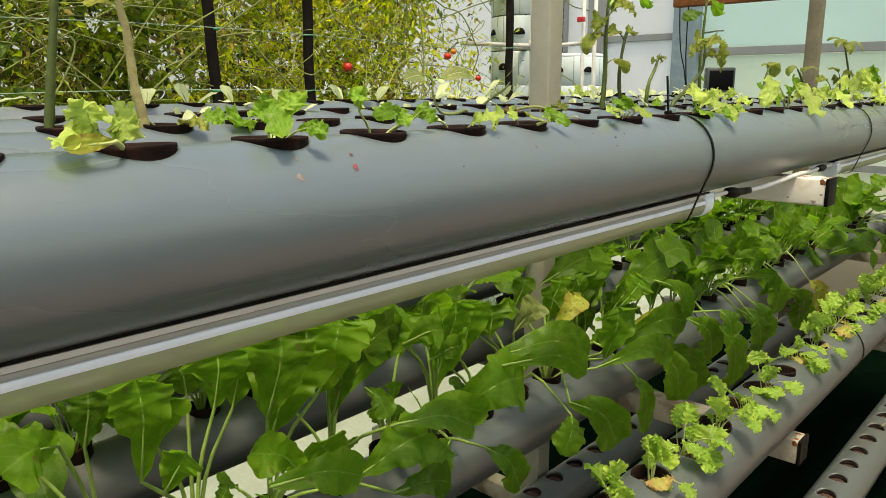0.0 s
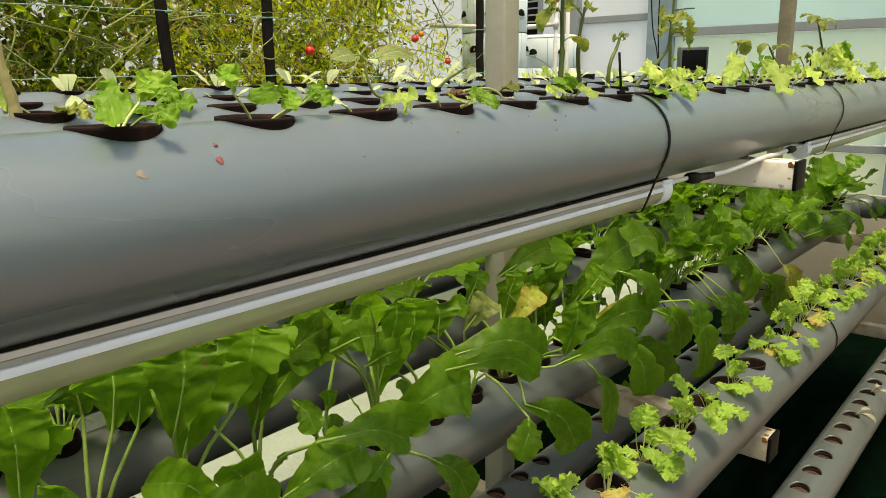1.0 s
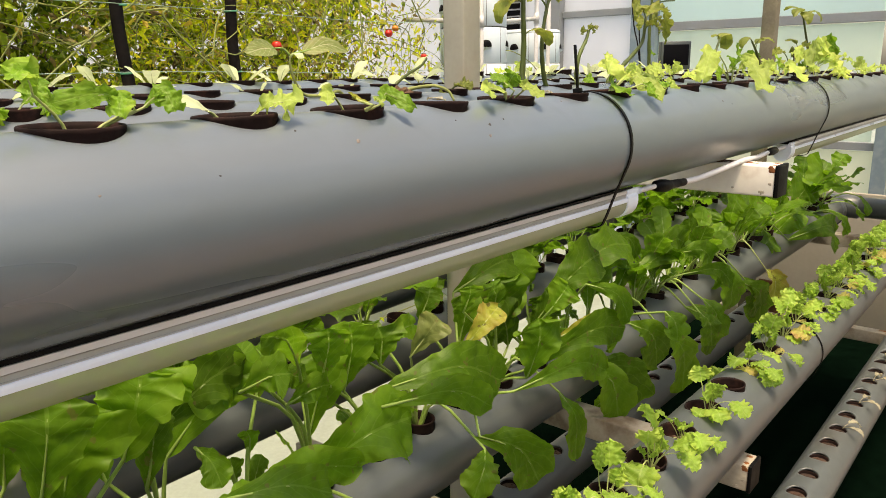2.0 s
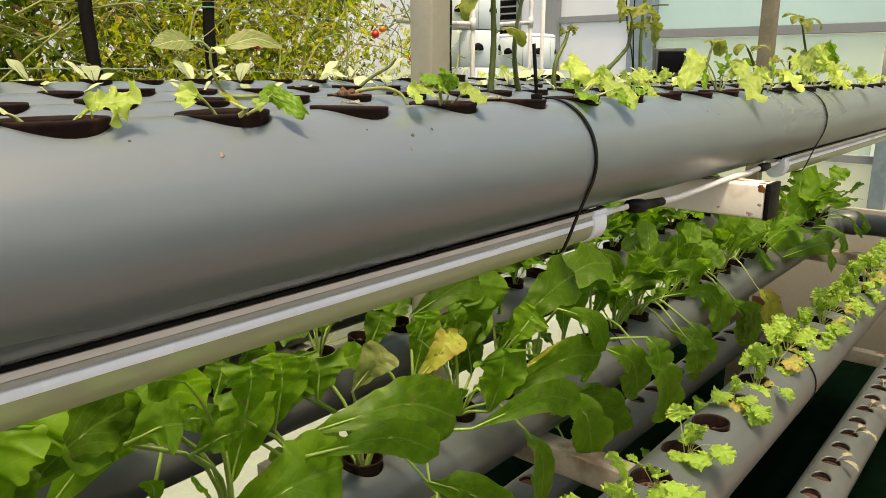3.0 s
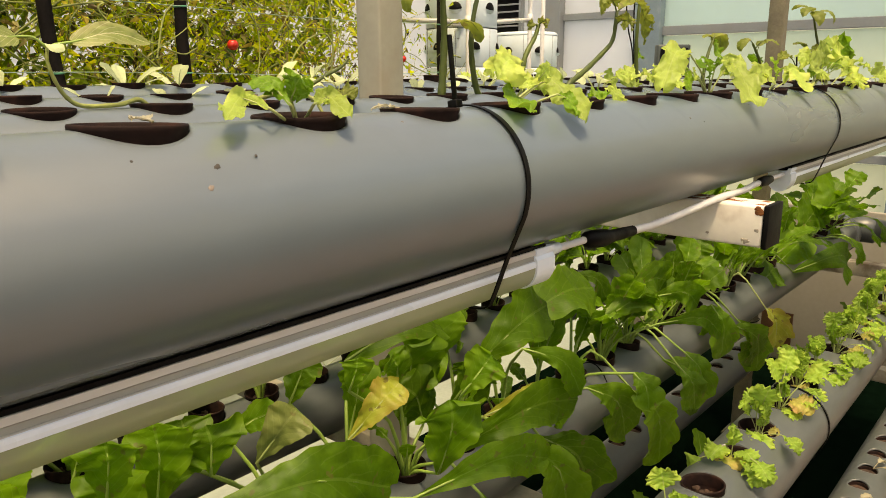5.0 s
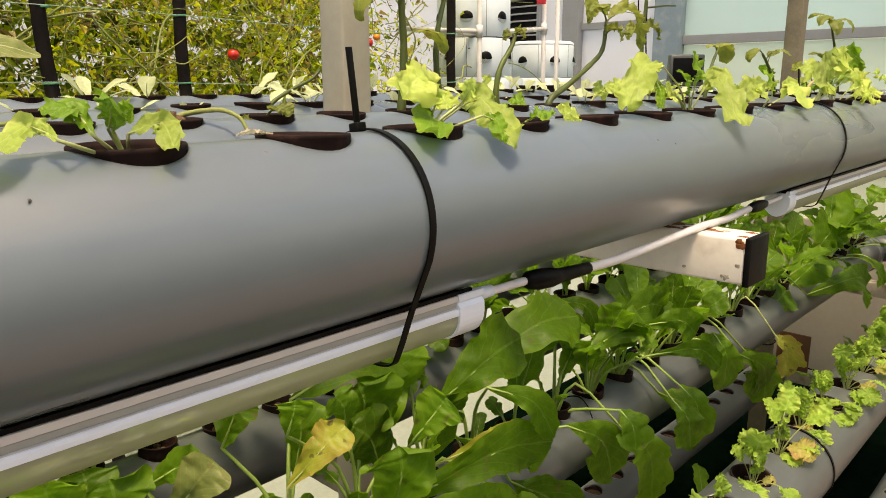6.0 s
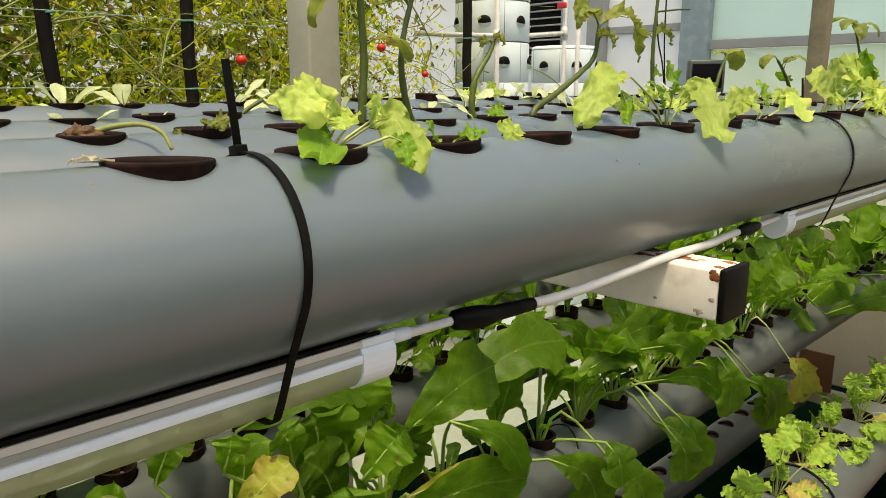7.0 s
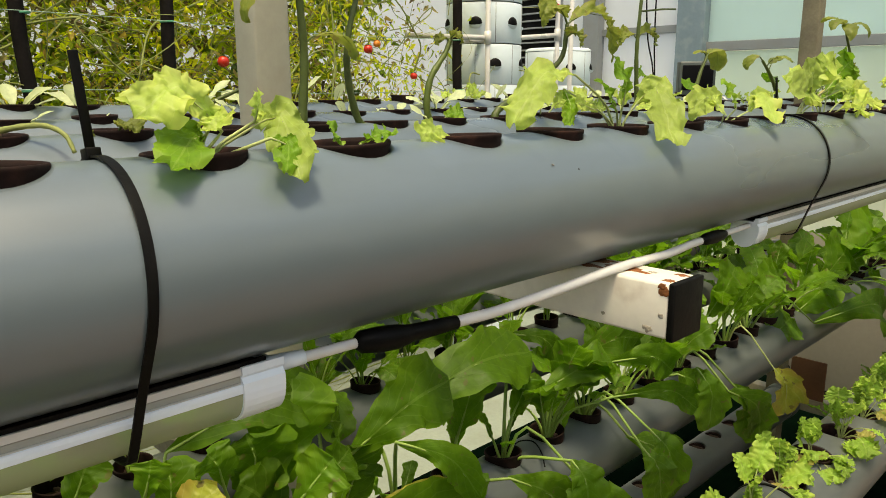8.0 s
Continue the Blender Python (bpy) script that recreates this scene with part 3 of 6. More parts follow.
PALE = [leaf_data("seedling_leaf", 0.044 + 0.005 * (i % 3), 0.021, 0.014 + 0.004 * (i % 2), 52 - 9 * i, 8 + 14 * i, (LEAF_PALE, STEM_PALE), ruffle=0.14, waves=2, fold=0.15,
                  form="spoon", seed=120 + i, thick=0.0014, nu=14, nv=8, crumple=0.03) for i in range(5)]



# ---------------------------------------------------------------- the setting
def setting(name, bm, mat, label, category, smooth=False):
    ob = new(name, mesh_of(name, bm, mat, smooth=smooth))
    return tagged(ob, label, category, kind="structure")


setting("ground", box((80, 80, 0.1), 0, at=(0, 0, -0.05)), CONCRETE, "pale worn concrete floor of the greenhouse", "floor")
setting("turf", box((1.95, 12.4, 0.012), 0.003, at=(-0.89, -1.0, 0.007)), TURF_SHADED, "dark green artificial turf laid under the rack, shade put into its colour", "turf")
# unseen slab, its brown chosen for warm reflections along the front pipe
setting("aisle_floor", box((2.87, 12.4, 0.010), 0.003, at=(1.53, -1.0, 0.006)), AISLE_BOUNCE, "unseen reddish brown aisle floor, added to bounce warm light on the rack", "floor")

WALL_Y = 5.55


def panel_wall(name, x0, x1, y, z0, z1, mat, label):
    return setting(name, box((x1 - x0, 0.012, z1 - z0), 0.002, at=((x0 + x1) / 2, y, (z0 + z1) / 2)), mat, label, "wall panel")


panel_wall("wall_panel_1", -2.44, -0.98, WALL_Y, 1.68, 3.2, PANEL_COOL, "pale mint translucent plastic wall sheet")
panel_wall("wall_panel_2", -0.94, 3.0, WALL_Y, 1.68, 3.2, PANEL_WARM, "cream translucent plastic wall sheet")
panel_wall("wall_panel_3", -2.44, -0.98, WALL_Y, 0.88, 1.615, PANEL_PALE, "pale greenish translucent plastic wall sheet")
panel_wall("wall_panel_8", -0.94, 3.0, WALL_Y, 0.88, 1.615, PANEL_WARM, "cream translucent plastic wall sheet")
panel_wall("wall_panel_4", -2.44, 3.0, WALL_Y, 0.0, 0.82, PANEL_WARM, "cream translucent plastic wall sheet")
panel_wall("wall_panel_5", -3.25, -2.636, WALL_Y, 0.0, 1.75, PANEL_WHITE, "white translucent plastic wall sheet")
panel_wall("wall_panel_6", -3.25, -2.636, WALL_Y, 1.80, 3.2, PANEL_WHITE, "white translucent plastic wall sheet")
panel_wall("wall_panel_7", -6.0, -3.39, WALL_Y, 0.0, 3.2, PANEL_WHITE, "white translucent plastic wall sheet")
for nm, x0, x1, zc, h in (("wall_rail_1", -2.44, 3.0, 1.648, 0.06), ("wall_rail_2", -2.44, 3.0, 0.85, 0.05), ("wall_rail_3", -3.25, -2.636, 1.775, 0.05)):
    setting(nm, box((x1 - x0, 0.04, h), 0.004, at=((x0 + x1) / 2, WALL_Y - 0.012, zc)), FRAME_GREY, "grey painted wall rail between translucent sheets", "rail")
setting("wall_column_1", box((0.195, 0.12, 3.2), 0.006, at=(-2.5375, WALL_Y - 0.02, 1.6)), FRAME_BLUE, "bluish galvanised steel wall column", "column")
setting("wall_column_2", box((0.14, 0.12, 3.2), 0.006, at=(-3.32, WALL_Y - 0.02, 1.6)), FRAME_GREY, "grey painted steel wall column", "column")
setting("wall_column_3", box((0.09, 0.08, 1.25), 0.006, at=(-0.90, WALL_Y - 0.05, 0.625)), FRAME_BLUE, "pale grey upright of the wall frame", "column")
# the sides that close the house, behind the tomato plants and behind the aisle
setting("wall_west", box((0.012, 13, 3.2), 0.002, at=(-5.2, -0.9, 1.6)), PANEL_WHITE, "white translucent plastic side wall", "wall")
# unseen wall, added to send pale side light onto the rack
setting("wall_east", box((0.012, 13, 1.5), 0.002, at=(3.0, -0.9, 2.45)), PANEL_WHITE, "unseen white translucent side wall beyond the aisle, added for side light", "wall")
# unseen base, brown to tint the lower fronts of the pipes
setting("wall_base_east", box((0.06, 13, 1.698), 0.002, at=(3.0, -0.9, 0.849)), WALL_BOUNCE, "unseen plain brown wall base beyond the aisle, added for warm bounce", "wall")
setting("wall_south", box((8.2, 0.012, 3.2), 0.002, at=(-1.1, -7.4, 1.6)), PANEL_WHITE, "white translucent plastic end wall", "wall")


# ---------------------------------------------------------------- the rack
FRONT_X, FRONT_Z, R = -0.444, 1.287, 0.058
PITCH = 0.1015
TOP_ROWS = [(FRONT_X, FRONT_Z, 0.881), (-0.745, 1.283, 0.957), (-1.075, 1.284, 1.053), (-1.39, 1.294, 1.144)]
MID_ROWS = [(-0.400, 0.803, 1.251), (-0.711, 0.801, 1.442), (-1.05, 0.803, 1.565), (-1.38, 0.803, 1.50)]
LOW_ROWS = [(-0.362, 0.440, 0.02), (-0.61, 0.440, 0.05), (-0.858, 0.440, 0.03)]
Y0, Y1 = -0.75, 3.55


def growing_pipe(x, z, pots, mat, label, r=R, hole=0.0278, group="growing pipes", y1=Y1):
    ob = thing("growing_pipe", (x, 0, z), label, "pipe", group)
    bm = pipe_mesh(r, Y0, y1, pots, hole)
    part("pipe_body", bm, mat, ob)
    for y in (Y0, y1):
        cap = lathe([(0.0, -0.012), (r * 0.9, -0.012), (r + 0.004, -0.008), (r + 0.004, 0.03), (r + 0.0005, 0.03)], 40)
        part("end_cap", cap, mat, ob, m=pose(0, y, 0, 90 if y == Y0 else -90, 0, 0) @ pose(0, 0, 0))
    return ob


def row_pots(first, y0=-0.16, y1=Y1 - 0.06, pitch=PITCH, seed=0, jitter=0.003):
    rnd = random.Random(seed)
    k0 = math.ceil((y0 - first) / pitch)
    out = []
    y = first + k0 * pitch
    while y < y1:
        out.append(y + rnd.uniform(-jitter, jitter))
        y += pitch
    return out


TOP_POTS = [row_pots(f, seed=i) for i, (_, _, f) in enumerate(TOP_ROWS)]
MID_POTS = [row_pots(f, y1=3.3, seed=10 + i, pitch=(0.1035, 0.1015, 0.1035, 0.1035)[i]) for i, (_, _, f) in enumerate(MID_ROWS)]
LOW_ENDS = (4.1, 3.4, 3.0)
LOW_POTS = [row_pots(f, y1=LOW_ENDS[i] - 0.08, seed=20 + i, pitch=0.0905) for i, (_, _, f) in enumerate(LOW_ROWS)]
for (x, z, _), pots in zip(TOP_ROWS, TOP_POTS):
    growing_pipe(x, z, pots, PVC, "smooth grey plastic growing pipe with round planting holes, top tier")
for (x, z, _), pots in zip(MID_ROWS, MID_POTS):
    growing_pipe(x, z, pots, PVC_SHADED, "dusty grey plastic growing pipe full of leafy plants, middle tier, shade in its colour", y1=3.36)
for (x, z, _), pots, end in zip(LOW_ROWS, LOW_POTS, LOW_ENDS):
    growing_pipe(x, z, pots, PVC_SHADED, "dull grey plastic pipe with small close holes, lowest tier, shade in its colour", r=0.050, hole=0.0215, y1=end)


def net_pot():
    """A black net pot: flat rim, tapered cup with slots and a bed of clay pebbles."""
    ob = thing("net_pot", (0, 0, 0), "black plastic net pot with clay pebbles, set in a grey pipe", "plant pot", "net pots")
    part("rim", lathe([(0.0262, -0.014), (0.0266, -0.003), (0.0274, -0.0016), (0.0276, 0.0), (0.0272, 0.0009), (0.0256, 0.0009), (0.0250, -0.002), (0.0246, -0.014)], 36), POT, ob)
    part("cup", lathe([(0.0262, -0.010), (0.0240, -0.024), (0.020, -0.046), (0.0, -0.048)], 32), POT, ob)
    rnd = random.Random(5)
    bed = lathe([(0.0240, -0.021), (0.016, -0.018), (0.0, -0.017)], 24)
    for k in range(16):
        a, q = rnd.uniform(0, 6.28), 0.019 * rnd.random() ** 0.5
        bmesh.ops.create_icosphere(bed, subdivisions=1, radius=rnd.uniform(0.0035, 0.0055), matrix=pose(q * math.cos(a), q * math.sin(a), -0.016, 40 * k, 30 * k, 0))
    tagged(part("pebble_bed", bed, PEBBLE, ob, "reddish brown clay pebbles"), kind="stuff")
    return ob


pot_proto = net_pot()
small_pot = tagged(copy_thing(pot_proto, pose(0, 0, 0)), "small black net pot full of clay pebbles, sunk in a pipe", group="small net pots")
small_pot.scale = (0.78, 0.78, 0.3)
small_pot.name = "pebble_pot"
pot_list = []
rnd = random.Random(3)
for tier, rows, pots in ((0, TOP_ROWS, TOP_POTS), (1, MID_ROWS, MID_POTS)):
    for (x, z, _), ys in zip(rows, pots):
        for y in ys:
            lift = 0.0005 if x == FRONT_X else rnd.choice((0.0005, 0.001, 0.003, 0.0005, 0.012 if x < -1.2 else 0.002)) if tier == 0 else (rnd.uniform(-0.004, -0.001) if x > -0.5 else rnd.uniform(0.006, 0.015))
            pot_list.append(pose(x, y, z + R + lift, rnd.uniform(-2, 2) * (1 + 2 * tier), rnd.uniform(-2, 2) * (1 + 2 * tier), rnd.uniform(0, 360)))
pot_proto.matrix_basis = pot_list[0]
for m in pot_list[1:]:
    copy_thing(pot_proto, m)
small_list = [pose(x, y, z + 0.0425, 0, 0, 77 * k) for (x, z, _), ys in zip(LOW_ROWS, LOW_POTS) for k, y in enumerate(ys)]
for m in small_list[1:]:
    copy_thing(small_pot, m)
small_pot.matrix_basis = small_list[0] @ Matrix.Diagonal((0.78, 0.78, 0.3, 1))

# posts and cross beams
def post(x, y, h, mat, label):
    ob = thing("rack_post", (x, y, 0.0), label, "post", "rack posts")
    part("shaft", box((0.05, 0.05, h), 0.004, at=(0, 0, h / 2 + 0.012)), mat, ob)
    part("foot_plate", box((0.10, 0.10, 0.012), 0.002, at=(0, 0, 0.012)), mat, ob)
    return ob


def cross_beam(y, z, x0, x1, mat=WHITE_STEEL, label="white painted square steel beam with rust and a black end cap"):
    ob = thing("cross_beam", (0, y, z), label, "beam", "cross beams")
    part("bar", box((x1 - x0, 0.045, 0.046), 0.003, at=((x0 + x1) / 2, 0, 0)), mat, ob)
    cap = box((0.006, 0.047, 0.048), 0.0015, at=(x1 + 0.003, 0, 0))
    part("end_cap", cap, BLACK, ob, "black plastic end cap")
    return ob


POST_X = -0.925
post(POST_X, 1.315, 2.6, POST_PAINT, "dusty cream painted square steel post of the rack")
post(-0.948, 3.215, 2.6, MOSSY, "weathered brownish post of the rack, stained")
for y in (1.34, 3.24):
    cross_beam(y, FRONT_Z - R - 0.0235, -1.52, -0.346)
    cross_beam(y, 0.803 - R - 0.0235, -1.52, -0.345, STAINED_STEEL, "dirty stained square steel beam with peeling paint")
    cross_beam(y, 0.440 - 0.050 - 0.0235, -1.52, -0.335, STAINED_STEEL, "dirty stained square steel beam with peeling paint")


# ---------------------------------------------------------------- lamp tubes under the front pipe
def lamp_tube(y0, y1, sag=0.0):
    ob = thing("lamp_tube", (FRONT_X + 0.0145, 0, FRONT_Z - R + 0.0015), "long white lamp tube with clear lens, strapped under a grey pipe", "lamp", "lamp tubes")
    ob.matrix_basis = pose(FRONT_X + 0.0145, 0, FRONT_Z - R + 0.0015 + sag, -math.degrees(sag), 0, 0)   # it hangs lower towards its far end
    body = [(-0.0145, 0.0005), (-0.012, 0.0005), (-0.0105, -0.003), (0.0105, -0.003), (0.012, 0.0005), (0.0145, 0.0005), (0.0147, -0.0034), (0.0125, -0.0040), (0.0125, -0.0080), (0.0147, -0.0084), (0.0147, -0.0130), (-0.0147, -0.0130), (-0.0147, -0.006)]
    part("housing", extrude_profile(body, y0, y1), LED_ALU, ob, smooth=False)
    # black strip put in for the shadow in the gap below the pipe
    part("rubber_strip", extrude_profile([(-0.010, -0.0028), (-0.0095, -0.0015), (-0.002, -0.0012), (0.0, -0.001), (0.006, 0.0002), (0.0112, 0.0034), (0.0136, 0.0034), (0.0136, 0.0008), (0.0112, 0.0004), (0.0102, -0.0028)], y0, y1), BLACK, ob, "black strip that draws the shadowed gap under the pipe", smooth=False)
    part("groove", extrude_profile([(0.0126, -0.0042), (0.0132, -0.0043), (0.0132, -0.0078), (0.0126, -0.0079)], y0, y1), LED_GREY, ob, smooth=False)
    strip = [(0.0148, -0.0082), (0.0155, -0.0086), (0.0159, -0.0108), (0.0156, -0.0134), (0.0148, -0.0138)]
    part("white_strip", extrude_profile(strip, y0, y1), LED_WHITE, ob, smooth=False)
    arc = [(0.0150 * math.cos(a), -0.0138 + 0.0185 * math.sin(a)) for a in (math.radians(-d) for d in range(0, 181, 12))]
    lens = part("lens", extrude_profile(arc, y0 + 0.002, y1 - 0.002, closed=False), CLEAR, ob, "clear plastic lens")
    part("light_board", extrude_profile([(-0.010, -0.0132), (0.010, -0.0132), (0.010, -0.0145), (-0.010, -0.0145)], y0 + 0.005, y1 - 0.005), LED_WHITE, ob, smooth=False)
    for y, s in ((y0, -1), (y1, 1)):
        prof = [(-0.0155, 0.0012), (-0.0115, 0.0012), (-0.0100, -0.0026), (0.0100, -0.0026), (0.0115, 0.0012), (0.0155, 0.0012), (0.0158, -0.003), (0.0140, -0.005), (0.0165, -0.008)] + [(0.0168 * math.cos(a), -0.0138 + 0.0200 * math.sin(a)) for a in (math.radians(-d) for d in range(0, 181, 12))] + [(-0.0165, -0.008), (-0.0158, -0.003)]
        part("end_cap", extrude_profile(prof, y - (0.016 if s > 0 else 0.010), y + (0.010 if s > 0 else 0.016)), LED_WHITE, ob, smooth=False)
    return ob


lamp_tube(-0.19, 1.002, 0.0028)
lamp_tube(1.652, 2.86)

# the cable between them, with two plug joints
def lamp_cable():
    ob = thing("lamp_cable", (0, 0, 0), "white lamp cable with black plug joints, lying over a beam end", "cable")
    part("cable", tube(smooth_path([(-0.425, 1.012, 1.224), (-0.420, 1.03, 1.225), (-0.416, 1.07, 1.226)]), 0.0033, 10), CABLE, ob)
    part("cable_boot", tube([(-0.427, 1.010, 1.2235), (-0.423, 1.022, 1.2245), (-0.421, 1.030, 1.225)], [0.0055, 0.005, 0.0045], 12), LED_WHITE, ob)
    part("plug", tube([(-0.416, 1.064, 1.226), (-0.4158, 1.068, 1.2258), (-0.415, 1.080, 1.2245), (-0.4145, 1.094, 1.223), (-0.414, 1.103, 1.2225), (-0.414, 1.107, 1.2225), (-0.413, 1.126, 1.222), (-0.412, 1.147, 1.2215)],
                      [0.004, 0.0072, 0.0084, 0.0082, 0.0068, 0.0060, 0.0056, 0.0050], 14), BLACK, ob, "black rubber plug joint")
    b = smooth_path([(-0.412, 1.145, 1.2215), (-0.408, 1.19, 1.222), (-0.402, 1.26, 1.227), (-0.396, 1.32, 1.2325), (-0.396, 1.352, 1.2325), (-0.404, 1.42, 1.228), (-0.412, 1.48, 1.227), (-0.413, 1.503, 1.227)], 8)
    part("cable", tube(b, 0.0040, 10), CABLE, ob)
    part("plug", tube([(-0.413, 1.500, 1.227), (-0.4135, 1.513, 1.2268), (-0.414, 1.533, 1.2265), (-0.415, 1.553, 1.2262), (-0.416, 1.561, 1.226)], [0.004, 0.0062, 0.0070, 0.0055, 0.004], 14), BLACK, ob, "black rubber plug joint")
    part("cable", tube(smooth_path([(-0.416, 1.559, 1.226), (-0.420, 1.605, 1.225), (-0.426, 1.645, 1.223)]), 0.0033, 10), CABLE, ob)
    return ob


lamp_cable()


def cable_tie(y, x=FRONT_X, z=FRONT_Z, r=R, drop=0.030, tail=0.05, head=-0.45, slant=0.0, w=0.0048):
    """A black tie round pipe and lamp, with its head on top and the tail standing up."""
    ob = thing("cable_tie", (x, y, z), "black plastic cable tie strapped round a grey pipe", "cable tie", "cable ties")
    pts = []
    for d in range(-30, 111, 7):
        a = radians(d)
        pts.append(((r + 0.0008) * math.sin(a), (r + 0.0008) * math.cos(a)))
    pts = [(q.x, q.z) for q in smooth_path([(a, 0, b) for a, b in pts] + [(r * 0.75, 0, -r * 0.86), (0.0335, 0, -r - drop * 0.68), (0.027, 0, -r - drop), (0.008, 0, -r - drop - 0.002), (-0.012, 0, -r - drop + 0.003), (-r * 0.8, 0, -r * 0.75)], 4)]
    for d in range(-120, -30, 10):
        a = radians(d)
        pts.append(((r + 0.0008) * math.sin(a), (r + 0.0008) * math.cos(a)))
    bm = bmesh.new()
    rows = []
    n = len(pts)
    for i, (px, pz) in enumerate(pts):
        tx, tz = pts[(i + 1) % n][0] - pts[i - 1][0], pts[(i + 1) % n][1] - pts[i - 1][1]
        ln = math.hypot(tx, tz)
        nx, nz = -tz / ln, tx / ln
        if nx * px + nz * pz < 0:
            nx, nz = -nx, -nz
        yo = slant * (1 - pz / r) * 0.5
        rows.append([bm.verts.new((px + nx * h, yo + s * w / 2, pz + nz * h)) for s, h in ((-1, 0), (-1, 0.0012), (1, 0.0012), (1, 0))])
    for a, b in zip(rows, rows[1:] + rows[:1]):
        for k in range(4):
            bm.faces.new((a[k], a[(k + 1) % 4], b[(k + 1) % 4], b[k]))
    part("strap", bm, BLACK, ob, smooth=False)
    a = head
    hx, hz = (r + 0.003) * math.sin(a), (r + 0.003) * math.cos(a)
    part("head", box((0.009, 0.0075, 0.006), 0.001), BLACK, ob, m=pose(hx, 0, hz, 0, math.degrees(a), 0))
    bm = box((0.0014, w, tail), 0.0004, at=(0, 0, tail / 2))
    part("tail", bm, BLACK, ob, m=pose(hx, 0, hz, 3, -4, 0))
    return ob


cable_tie(0.934, slant=-0.008, head=-0.18)
cable_tie(1.768, slant=-0.008, tail=0.045, head=-0.18)
cable_tie(1.735, x=-0.400, z=0.803, drop=0.006, tail=0.02)


# ---------------------------------------------------------------- at the far end of the rack
board = thing("end_board", (-0.35, 4.3, 0.0), "plain beige board standing behind the rack on the floor", "board")
part("sheet", box((2.2, 0.03, 0.74), 0.004, at=(0, 0, 0.37)), BOARD, board)
card = thing("cardboard_piece", (-0.843, 3.1865, 0.468), "small brown cardboard piece tied beside a rack post", "cardboard")
part("sheet", box((0.107, 0.006, 0.13), 0.0015), CARD, card)


def header_pipe():
    ob = thing("header_pipe", (0, 3.45, 0.815), "grey plastic drain pipe with coupling across the pipe ends", "pipe")
    part("tube", tube([(-0.80, 0, 0), (0.5, 0, 0)], 0.040, 32), PVC_SHADED, ob)
    part("coupling", tube([(-0.74, 0, 0), (-0.735, 0, 0), (-0.62, 0, 0), (-0.615, 0, 0)], [0.040, 0.046, 0.046, 0.040], 32), PVC_SHADED, ob)
    return ob


header_pipe()

# thin black wires: one curled beside a pot, one tied round the far post
wire = thing("wire", (0, 0, 0), "thin black wire curled beside a net pot on a grey pipe", "wire")
part("strand", tube(smooth_path([(-0.711, 1.562, 0.864), (-0.708, 1.580, 0.871), (-0.695, 1.595, 0.870), (-0.675, 1.590, 0.862), (-0.655, 1.573, 0.8535)], 8), 0.0011, 6), BLACK, wire)
wire = thing("wire", (-0.948, 3.215, 0.47), "black wire tied round a weathered rack post", "wire")
part("strand", tube(smooth_path([(-0.0262, 0.0262, 0.0), (-0.0265, -0.0265, -0.003), (0.0265, -0.0265, 0.002), (0.0262, 0.0262, 0.004), (-0.0262, 0.0262, 0.0)], 6), 0.0022, 6), BLACK, wire)


def blob(r, flat, seed, sx=1.0, sy=1.0):
    """A thin irregular patch in the xy plane."""
    q = random.Random(seed)
    bm = bmesh.new()
    n = 14
    rr = [r * q.uniform(0.55, 1.1) for _ in range(n)]
    top = [bm.verts.new((sx * rr[k] * 0.8 * math.cos(6.283 * k / n), sy * rr[k] * 0.8 * math.sin(6.283 * k / n), flat)) for k in range(n)]
    low = [bm.verts.new((sx * rr[k] * math.cos(6.283 * k / n), sy * rr[k] * math.sin(6.283 * k / n), 0)) for k in range(n)]
    bm.faces.new(top)
    for k in range(n):
        bm.faces.new((low[k], low[(k + 1) % n], top[(k + 1) % n], top[k]))
    return bm


front_pipe = [o for o in scene.objects if o.name.startswith("growing_pipe") and o.parent is None and abs(o.location.x - FRONT_X) < 1e-4 and o.location.z > 1][0]
for k, (y, deg, r, mat) in enumerate(((0.315, 50, 0.0034, DIRT_SPOT), (0.318, 38, 0.002, DIRT_SPOT), (0.263, 54, 0.004, PALE_STAIN), (0.268, 38, 0.0022, PALE_STAIN), (0.430, 60, 0.0012, DARK_SPOT), (0.545, 48, 0.0022, PALE_STAIN),
                                      (0.698, 46, 0.0022, DARK_SPOT), (0.690, 57, 0.0024, PALE_STAIN), (0.722, 42, 0.0012, DARK_SPOT), (0.842, 24, 0.0017, PALE_STAIN), (0.66, 38, 0.001, DARK_SPOT), (1.235, 50, 0.0016, PALE_STAIN),
                                      (1.262, 56, 0.001, DARK_SPOT), (0.36, 62, 0.0012, PALE_STAIN), (1.42, 40, 0.0014, PALE_STAIN), (0.50, 33, 0.0012, DARK_SPOT))):
    a = radians(deg)
    part("stain", blob(r, 0.0003, k, 1.0, 0.8), mat, front_pipe, "small dried stain", m=pose((R - 0.0002) * math.sin(a), y, (R - 0.0002) * math.cos(a), 0, deg, 0) @ pose(0, 0, 0, 0, 0, 20 * k))
